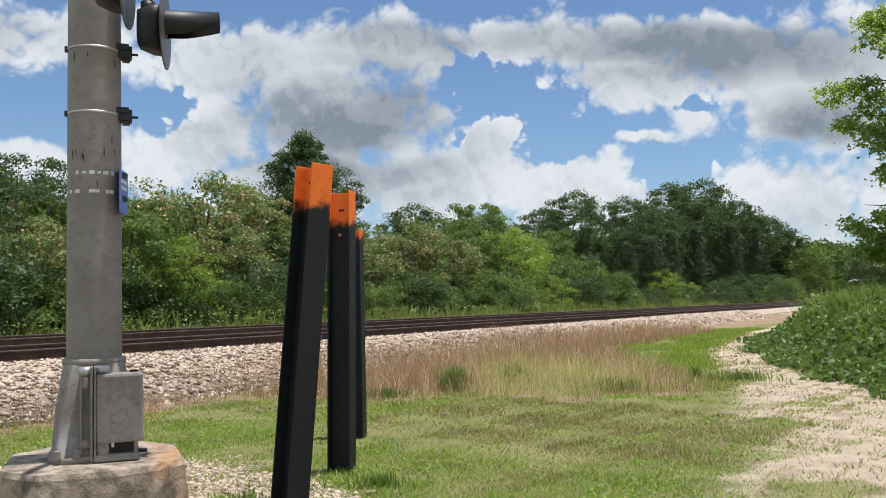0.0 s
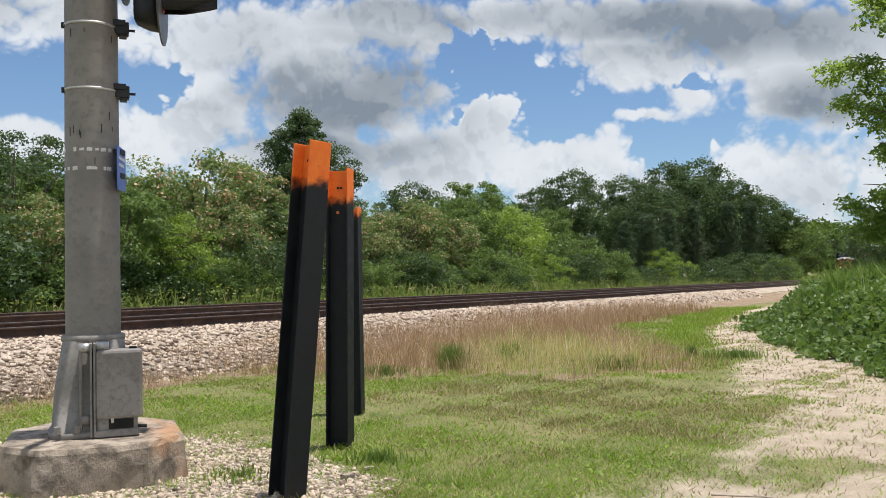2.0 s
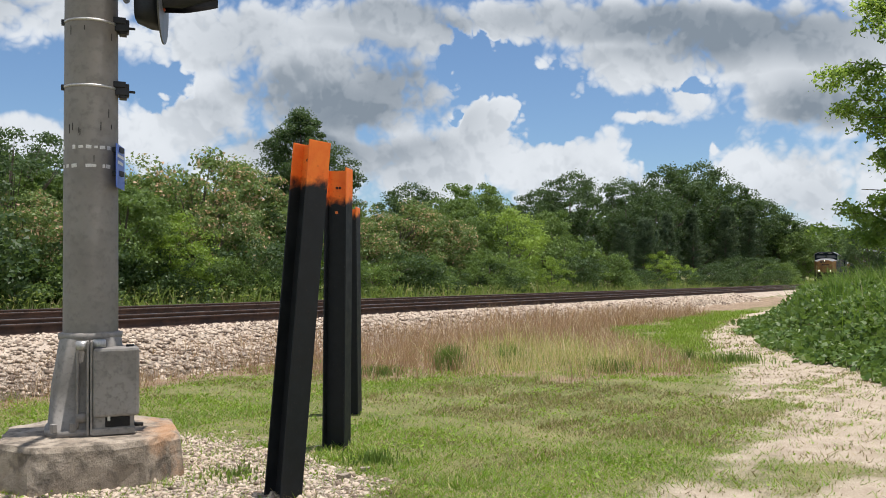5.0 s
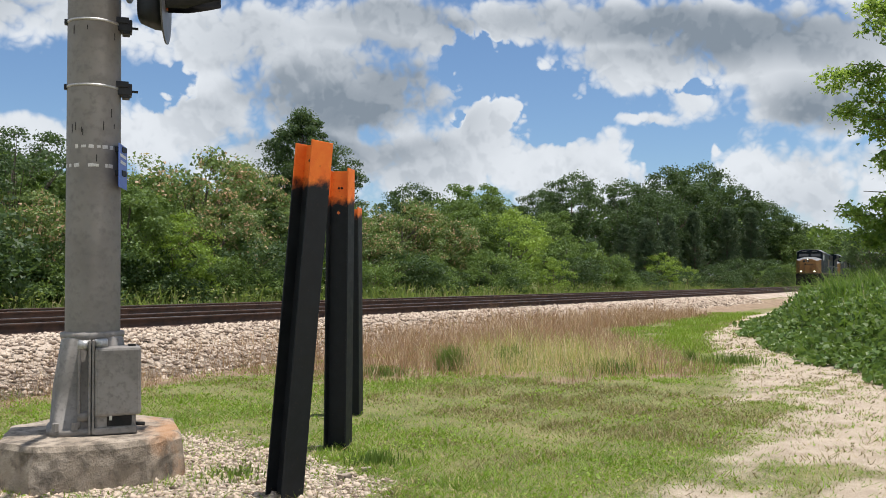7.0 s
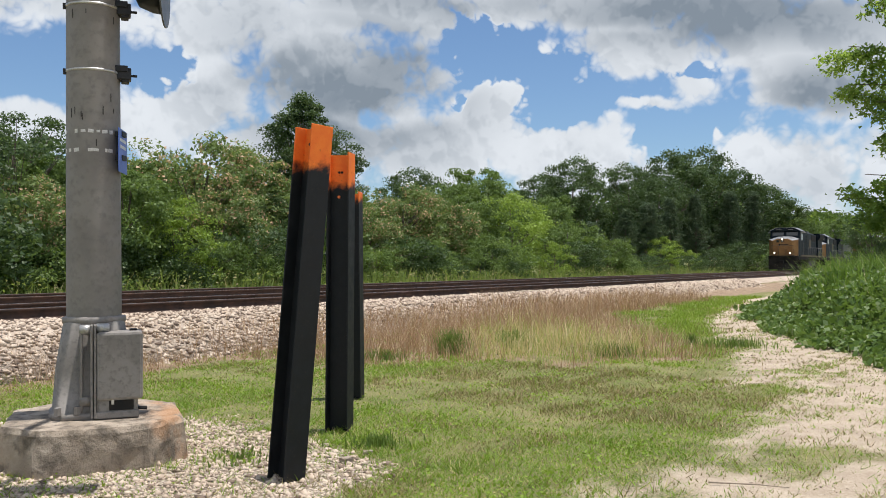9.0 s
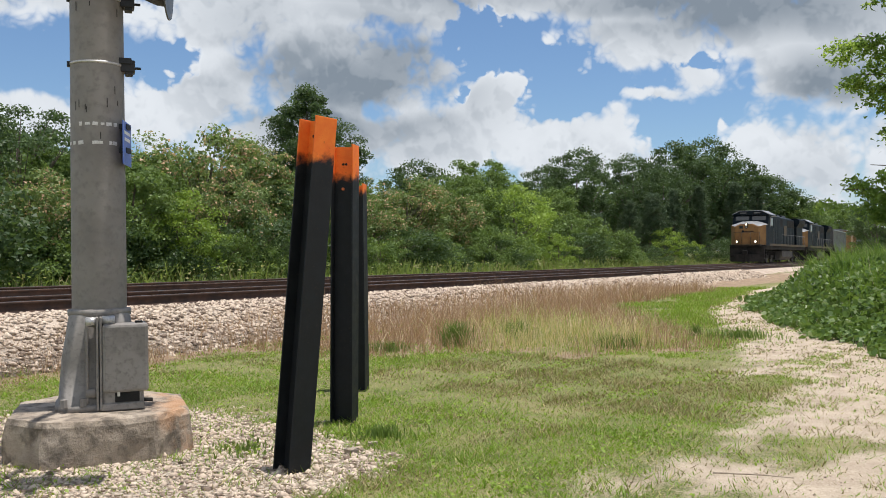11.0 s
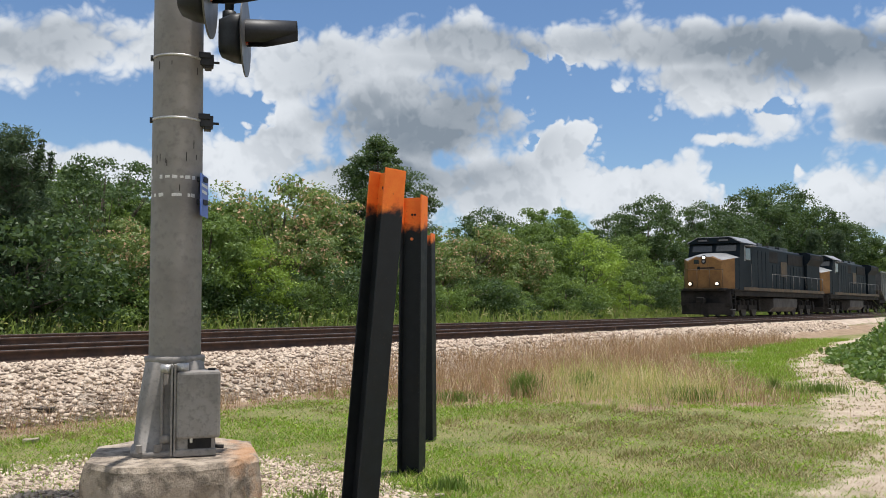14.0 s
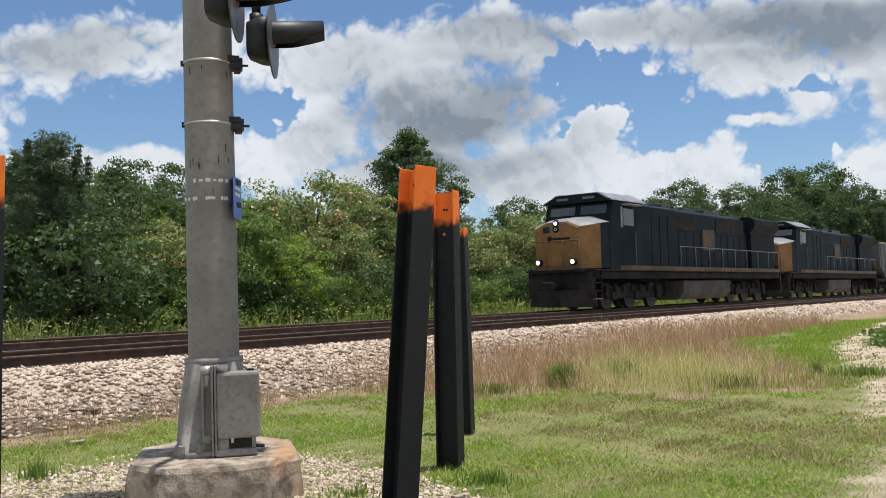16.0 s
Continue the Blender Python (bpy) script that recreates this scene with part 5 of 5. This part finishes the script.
M["glass"] = surface("dark_cab_glass", mottled((0.02, 0.025, 0.03), (0.03, 0.035, 0.04), 2.0, 20.0), 0.06, 0.0, spec=0.8)
# pale trim and roofs; on the nose top it paints reflected sky
M["silver"] = surface("pale_trim_and_nose_sheen", mottled((0.20, 0.205, 0.215), (0.30, 0.305, 0.315), 2.0, 20.0), 0.45)
M["rail_white"] = surface("grey_handrail_paint", mottled((0.10, 0.10, 0.105), (0.16, 0.16, 0.165), 2.0, 20.0), 0.45)


def lamp_glow(name, strength):
    m = bpy.data.materials.new(name)
    m.use_nodes = True
    g = Nodes(m.node_tree)
    e = g.tree.nodes.new("ShaderNodeEmission")
    e.inputs[0].default_value, e.inputs[1].default_value = (1.0, 0.88, 0.66, 1), strength
    out = g.tree.nodes.new("ShaderNodeOutputMaterial")
    g.link(e.outputs[0], out.inputs["Surface"])
    return m


M["lamp_lit"] = lamp_glow("lit_headlamp", 5.0)


def wheelset(root, x, radius=0.52):
    """Two wheels on an axle, one object that turns about the axle."""
    bm = bmesh.new()
    tube(bm, (0, -0.9, 0), (0, 0.9, 0), 0.09, n=10)
    for s in (-1, 1):
        tube(bm, (0, s * 0.70, 0), (0, s * 0.83, 0), radius, n=28)
        tube(bm, (0, s * 0.68, 0), (0, s * 0.70, 0), radius + 0.028, n=28)
        for k in range(4):
            a = k * math.pi / 2
            c = Vector((math.cos(a) * radius * 0.6, s * 0.83, math.sin(a) * radius * 0.6))
            tube(bm, c, c + Vector((0, s * 0.01, 0)), 0.07, n=8)
    ob = part("wheelset", bm, M["wheel"], root, "pair of worn steel wheels on an axle")
    ob.matrix_basis = pose(x, 0, radius)
    return ob


def truck(root, x, length, axles, sets, radius=0.52):
    """Side frames, springs and axle boxes round a group of wheelsets."""
    for dx in axles:
        sets.append((wheelset(root, x + dx, radius), x + dx, radius))
    for s in (-1, 1):
        bm = bmesh.new()
        y0, y1 = sorted((s * 0.93, s * 1.08))
        extruded(bm, [(x - length / 2, 0.62), (x - length / 2 + 0.25, 0.42), (x + length / 2 - 0.25, 0.42), (x + length / 2, 0.62), (x + length / 2 - 0.1, 0.92), (x - length / 2 + 0.1, 0.92)], "y", y0, y1)
        for dx in axles:
            box(bm, (x + dx - 0.17, min(s * 1.06, s * 1.2), 0.36), (x + dx + 0.17, max(s * 1.06, s * 1.2), 0.70), 0.02)
        for dx in np.linspace(-length * 0.36, length * 0.36, 2 * len(axles)):
            tube(bm, (x + dx, s * 1.12, 0.68), (x + dx, s * 1.12, 0.98), 0.085, n=10)
        part("truck_frame", bm, M["under"], root, "grimy cast truck side frame")


def handrail(root, a, b, posts, foot, material, r=0.02):
    """A hand rail from a to b with uprights down to the foot height."""
    a, b = Vector(a), Vector(b)
    part("handrail", tube(bmesh.new(), a, b, r, n=8), material, root, "", True)
    for k in range(posts):
        p = a.lerp(b, k / max(1, posts - 1))
        part("stanchion", tube(bmesh.new(), (p.x, p.y, foot), p, r * 0.9, n=6), material, root, "", True)


WHEELS = []


def locomotive(lit, label):
    root = thing("locomotive", label, "locomotive", None, "locomotives of the freight train")
    B, Y, U = M["loco_blue"], M["loco_yellow"], M["under"]
    # frame and walkway
    part("underframe", box(bmesh.new(), (-20.9, -1.42, 1.20), (-0.15, 1.42, 1.50), 0.03), U, root)
    part("walkway", box(bmesh.new(), (-20.9, -1.52, 1.50), (-0.1, 1.52, 1.56), 0.01), U, root)
    for s in (-1, 1):
        part("sill_strip", box(bmesh.new(), (-20.7, min(s * 1.50, s * 1.53), 1.53), (-2.2, max(s * 1.50, s * 1.53), 1.72), 0.005), M["loco_strip"], root, "dirty yellow strip along the walkway")
    # nose: full width, sloping forward and down, with a peaked top
    bm = bmesh.new()
    rings = []
    for x, w, top, side in ((0.0, 0.94, 3.40, 3.12), (-0.05, 1.0, 3.46, 3.18), (-0.80, 1.46, 3.58, 3.32), (-1.75, 1.50, 3.72, 3.42)):
        rings.append([(x, -w, 1.60), (x, w, 1.60), (x, w, side), (x, w * 0.45, top - 0.02), (x, 0.0, top), (x, -w * 0.45, top - 0.02), (x, -w, side)])
    loft(bm, rings)
    bmesh.ops.recalc_face_normals(bm, faces=bm.faces)
    nose = part("nose", bm, [Y, B, M["silver"]], root, "dull yellow cab nose with a pale sky sheen painted on its sloping top")
    # faces that point up get the pale colour as a painted sky reflection
    for p in nose.data.polygons:
        n = p.normal
        p.material_index = 2 if n.z > 0.6 else 1 if abs(n.y) > 0.93 and p.center.x < -0.06 else 0
    part("nose_door", box(bmesh.new(), (-0.01, -0.42, 1.65), (0.022, 0.26, 2.98), 0.012), Y, nose)
    part("nose_emblem", box(bmesh.new(), (0.0, -0.25, 2.72), (0.030, 0.60, 2.79), 0.004), B, nose, "plain dark blue emblem bar")
    part("nose_emblem", box(bmesh.new(), (0.0, -0.40, 2.62), (0.030, -0.22, 2.86), 0.03), B, nose, "plain dark blue emblem block")
    part("nose_window", box(bmesh.new(), (0.0, -0.60, 3.00), (0.020, -0.30, 3.24), 0.01), M["glass"], nose)
    part("anticlimber", box(bmesh.new(), (-0.5, -1.2, 1.46), (0.22, 1.2, 1.62), 0.03), U, root)
    part("front_sill", box(bmesh.new(), (0.20, -0.9, 1.55), (0.27, 0.9, 1.63), 0.01), M["loco_strip"], root, "dirty yellow front step edge")
    # plough, coupler, steps
    bm = bmesh.new()
    extruded(bm, [(-0.30, -1.45), (0.55, 0.0), (-0.30, 1.45), (-0.42, 1.45), (0.42, 0.0), (-0.42, -1.45)], "z", 0.14, 0.78)
    part("plough", bm, U, root, "black V-shaped pilot plough")
    part("pilot", box(bmesh.new(), (-0.45, -1.42, 0.60), (-0.1, 1.42, 1.46), 0.03), U, root)
    bm = box(bmesh.new(), (0.1, -0.14, 0.82), (0.75, 0.14, 1.04), 0.04)
    box(bm, (0.6, -0.2, 0.76), (0.82, 0.22, 1.10), 0.05)
    part("coupler", bm, U, root)
    for s in (-1, 1):
        for k, z in enumerate((0.42, 0.72, 1.02, 1.30)):
            part("step", box(bmesh.new(), (-0.75, min(s * 1.16, s * 1.5), z), (-0.25, max(s * 1.16, s * 1.5), z + 0.035), 0.005), M["rail_white"] if k == 0 else U, root)
        part("step_side", box(bmesh.new(), (-0.80, min(s * 1.12, s * 1.48), 0.38), (-0.76, max(s * 1.12, s * 1.48), 1.5), 0.005), U, root)
        part("ditch_light", tube(bmesh.new(), (-0.02, s * 0.77, 1.86), (0.16, s * 0.77, 1.86), 0.13, n=20), U, root)
        lens = part("ditch_lens", tube(bmesh.new(), (0.155, s * 0.77, 1.86), (0.175, s * 0.77, 1.86), 0.075, n=20), M["lamp_lit"] if lit else M["glass"], root, "lit round lamp" if lit else "unlit round lamp")
    for z in (3.13, 3.35):
        part("headlight_bezel", tube(bmesh.new(), (-0.14, -0.02, z), (0.03 if z < 3.2 else 0.01, -0.02, z), 0.135, n=20), B, root)
        part("headlight_lens", tube(bmesh.new(), (0.025 if z < 3.2 else 0.005, -0.02, z), (0.045 if z < 3.2 else 0.025, -0.02, z), 0.07, n=20), M["lamp_lit"] if lit and z > 3.2 else M["silver"] if lit else M["glass"], root, "lit headlamp" if lit else "unlit headlamp")
    handrail(root, (0.15, -1.10, 2.66), (0.15, 1.10, 2.66), 4, 1.56, M["loco_strip"])
    # cab
    bm = bmesh.new()
    prof = [(-1.45, 3.20), (-1.75, 4.22), (-1.80, 4.30), (-4.25, 4.30), (-4.25, 1.56), (-1.45, 1.56)]
    extruded(bm, prof, "y", -1.50, 1.50)
    cab = part("cab", bm, B, root)
    bm = bmesh.new()
    extruded(bm, [(-1.58, 4.26), (-1.55, 4.32), (1.55, 4.32), (1.58, 4.26)][::-1], "x", -4.45, -1.55)
    loft(bm, [[(-1.52, -1.55, 4.32), (-1.52, 1.55, 4.32), (-4.45, 1.55, 4.32), (-4.45, -1.55, 4.32)], [(-1.65, -0.95, 4.62), (-1.65, 0.95, 4.62), (-4.45, 0.95, 4.66), (-4.45, -0.95, 4.66)]])
    bmesh.ops.recalc_face_normals(bm, faces=bm.faces)
    part("cab_roof", bm, M["silver"], cab, "pale cab roof with sloping sides")
    part("brow", extruded(bmesh.new(), [(-1.5, 4.24), (-1.47, 4.30), (-0.93, 4.58), (0.93, 4.58), (1.47, 4.30), (1.5, 4.24)], "x", -1.72, -1.50), B, cab)
    tilt = Matrix.Translation((-1.675, 0, 3.975)) @ pose(0, 0, 0, 0, -16.4, 0)
    for y0, y1 in ((-1.28, -0.12), (0.12, 1.28)):
        part("windshield", box(bmesh.new(), (-0.02, y0, -0.245), (0.030, y1, 0.235), 0.02, tilt), M["glass"], cab)
    for y in (-0.60, 0.60):
        part("number_board", box(bmesh.new(), (-1.51, y - 0.34, 4.33), (-1.46, y + 0.34, 4.49), 0.01), U, cab)
        part("number_bar", box(bmesh.new(), (-1.46, y - 0.26, 4.365), (-1.452, y + 0.26, 4.455)), M["rail_white"], cab, "plain pale bar")
    for s in (-1, 1):
        part("side_window", box(bmesh.new(), (-3.45, min(s * 1.49, s * 1.515), 3.30), (-2.55, max(s * 1.49, s * 1.515), 4.0), 0.02), M["glass"], cab)
        part("window_frame", box(bmesh.new(), (-2.50, min(s * 1.49, s * 1.52), 3.22), (-2.36, max(s * 1.49, s * 1.52), 4.05), 0.01), M["silver"], cab)
        part("sun_visor", box(bmesh.new(), (-3.55, min(s * 1.5, s * 1.85), 4.10), (-2.45, max(s * 1.5, s * 1.85), 4.14), 0.01), M["silver"], cab)
        part("cab_door", box(bmesh.new(), (-4.20, min(s * 1.49, s * 1.515), 1.62), (-3.62, max(s * 1.49, s * 1.515), 3.7), 0.02), B, cab)
        part("grab_rail", tube(bmesh.new(), (-3.5, s * 1.55, 1.75), (-3.5, s * 1.55, 3.1), 0.018, n=6), M["rail_white"], cab)
    # equipment cabinets, long hood, radiator
    part("cabinet", box(bmesh.new(), (-7.6, -1.40, 1.56), (-4.25, 1.40, 4.22), 0.05), B, root)
    hood = part("hood", box(bmesh.new(), (-17.2, -1.02, 1.56), (-7.6, 1.02, 4.25), 0.05), B, root)
    part("radiator", box(bmesh.new(), (-20.8, -1.22, 1.56), (-17.2, 1.22, 3.60), 0.04), B, root)
    bm = bmesh.new()
    extruded(bm, [(-1.22, 3.55), (-1.52, 3.95), (-1.52, 4.30), (-1.2, 4.44), (1.2, 4.44), (1.52, 4.30), (1.52, 3.95), (1.22, 3.55)], "x", -20.7, -17.0)
    part("radiator_housing", bm, B, root, "flared dark radiator housing at the rear")
    part("hood_roof", box(bmesh.new(), (-17.0, -0.78, 4.22), (-4.5, 0.78, 4.40), 0.06), M["loco_roof"], root)
    for x0, x1, z in ((-8.8, -7.9, 4.62), (-11.6, -10.2, 4.56), (-14.6, -12.6, 4.60)):
        part("roof_hatch", box(bmesh.new(), (x0, -0.6, 4.38), (x1, 0.6, z), 0.04), M["loco_roof"], root)
    for s in (-1, 1):
        for k in range(11):
            x = -8.2 - k * 0.82
            part("hood_door", box(bmesh.new(), (x - 0.36, min(s * 1.01, s * 1.04), 1.75), (x + 0.36, max(s * 1.01, s * 1.04), 3.3), 0.01), B, hood)
        for k in range(4):
            x = -4.75 - k * 0.78
            part("cabinet_door", box(bmesh.new(), (x - 0.34, min(s * 1.39, s * 1.42), 1.7), (x + 0.34, max(s * 1.39, s * 1.42), 3.95), 0.01), B, root)
        for x0, x1 in ((-10.6, -8.0), (-16.6, -13.0)):
            part("louvre_panel", box(bmesh.new(), (x0, min(s * 1.01, s * 1.05), 3.42), (x1, max(s * 1.01, s * 1.05), 4.12), 0.01), U, hood, "black louvred grille")
        part("radiator_grille", box(bmesh.new(), (-20.5, min(s * 1.51, s * 1.535), 3.98), (-17.3, max(s * 1.51, s * 1.535), 4.27), 0.01), U, root, "black louvred grille")
        part("emblem_panel", box(bmesh.new(), (-12.75, min(s * 1.03, s * 1.055), 2.55), (-11.35, max(s * 1.03, s * 1.055), 3.55), 0.01), M["loco_strip"], hood, "plain dull yellow emblem panel")
        handrail(root, (-20.6, s * 1.47, 2.62), (-7.9, s * 1.47, 2.62), 9, 1.56, M["rail_white"], 0.018)
        part("step", box(bmesh.new(), (-20.8, min(s * 1.16, s * 1.5), 0.45), (-20.3, max(s * 1.16, s * 1.5), 0.49), 0.005), U, root)
    # tank and trucks
    # added dark box that stands for the shade under the frame
    part("underside_shade_filler", box(bmesh.new(), (-20.2, -0.55, 0.45), (-0.9, 0.55, 1.22), 0.05), U, root)
    bm = bmesh.new()
    extruded(bm, [(-1.42, 1.10), (-1.42, 0.55), (-1.1, 0.26), (1.1, 0.26), (1.42, 0.55), (1.42, 1.10)], "x", -13.6, -8.2)
    part("fuel_tank", bm, M["tank"], root, "long dusty grey fuel tank")
    sets = []
    for x in (-4.2, -17.0):
        truck(root, x, 5.0, (-1.95, 0.0, 1.95), sets)
    part("rear_coupler", box(bmesh.new(), (-21.6, -0.14, 0.82), (-20.8, 0.14, 1.04), 0.04), U, root)
    part("rear_pilot", box(bmesh.new(), (-21.0, -1.45, 0.55), (-20.85, 1.45, 1.46), 0.02), U, root)
    WHEELS.append(sets)
    return root


def freight_car(kind, label):
    """A ribbed open hopper or a plain boxcar; couplers, trucks and wheels."""
    root = thing("freight_car", label, "freight car", None, "cars of the freight train")
    length = 15.6
    body = {"hopper": M["car_grey"], "box": M["loco_yellow"], "dark": M["loco_blue"]}[kind]
    part("frame", box(bmesh.new(), (-length, -1.35, 0.95), (0, 1.35, 1.18), 0.02), M["under"], root)
    top = 3.95 if kind != "box" else 4.35
    bm = bmesh.new()
    if kind == "box":
        box(bm, (-length + 0.3, -1.48, 1.16), (-0.3, 1.48, top), 0.03)
    else:
        extruded(bm, [(-length + 0.3, top), (-length + 0.3, 2.2), (-length + 2.6, 1.16), (-2.6, 1.16), (-0.3, 2.2), (-0.3, top)], "y", -1.45, 1.45)
    part("body", bm, body, root)
    if kind == "box":
        bm = bmesh.new()
        extruded(bm, [(-1.52, top - 0.04), (-1.52, top + 0.06), (0, top + 0.24), (1.52, top + 0.06), (1.52, top - 0.04)], "x", -length + 0.25, -0.25)
        part("roof", bm, M["silver"], root, "pale ribbed metal roof")
        for s in (-1, 1):
            part("door", box(bmesh.new(), (-length / 2 - 1.6, min(s * 1.47, s * 1.54), 1.2), (-length / 2 + 1.6, max(s * 1.47, s * 1.54), top - 0.1), 0.02), body, root)
    else:
        for s in (-1, 1):
            part("top_rail", box(bmesh.new(), (-length + 0.25, min(s * 1.40, s * 1.56), top - 0.05), (-0.25, max(s * 1.40, s * 1.56), top + 0.09), 0.02), M["car_rim"], root, "pale green-grey top rail")
    for s in (-1, 1):
        for k in range(13):
            x = -0.9 - k * (length - 1.8) / 12
            lo = 1.18 if kind == "box" else 1.2 + max(0.0, (2.3 - min(-x, length + x)) * 0.45)
            part("rib", box(bmesh.new(), (x - 0.05, min(s * 1.44, s * 1.55), lo), (x + 0.05, max(s * 1.44, s * 1.55), top - 0.05), 0.01), body if kind != "hopper" else M["car_rim"], root)
    for x0, x1 in ((-0.1, 0.55), (-length - 0.1, -length + 0.3)):
        part("coupler", box(bmesh.new(), (x0, -0.13, 0.82), (x1, 0.13, 1.04), 0.03), M["under"], root)
    sets = []
    for x in (-2.0, -length + 2.0):
        truck(root, x, 2.6, (-0.88, 0.88), sets, 0.46)
    WHEELS.append(sets)
    return root


M["car_grey"] = surface("dusty_dark_car_paint", mottled((0.045, 0.048, 0.050), (0.085, 0.088, 0.09), 1.0, 10.0), 0.6)
M["car_rim"] = surface("pale_grey_green_paint", mottled((0.16, 0.185, 0.18), (0.24, 0.27, 0.26), 1.5, 12.0), 0.6)
TRAIN = [
    (locomotive(True, "leading dark blue diesel locomotive with yellow nose and lit headlights"), 0.0),
    (locomotive(False, "second dark blue diesel locomotive with yellow nose, lights off"), 22.5),
    (freight_car("hopper", "dark ribbed open-top hopper car with pale top rail"), 44.9),
    (freight_car("box", "dull yellow boxcar with a pale metal roof"), 61.3),
    (freight_car("hopper", "dark ribbed open-top hopper car with pale top rail"), 77.7),
    (freight_car("dark", "dark blue ribbed open-top hopper car"), 94.1),
    (freight_car("hopper", "dark ribbed open-top hopper car with pale top rail"), 110.5),
]


def on_line(s):
    c = line_point(s, SPACING + 0.75)
    t = -(ALONG + ACROSS * 2 * BEND * s)
    return Matrix.Translation(c) @ pose(0, 0, 0, 0, 0, math.degrees(math.atan2(t[1], t[0]))) @ pose(0, 0, 0, 0, math.degrees(math.atan(GRADE)), 0)


def motions():
    times = [0, 2, 4, 6, 8, 10, 12, 14, 16]
    for (ob, back), sets in zip(TRAIN, WHEELS):
        walk(ob, [(t, on_line(S_END + back + SPEED * (16.0 - t))) for t in times])
        for wheel, x, radius in sets:
            turn = math.degrees(SPEED / radius)
            walk(wheel, [(k / 15, pose(x, 0, radius, 0, (turn * k / 15) % 360, 0)) for k in range(241)])


motions()
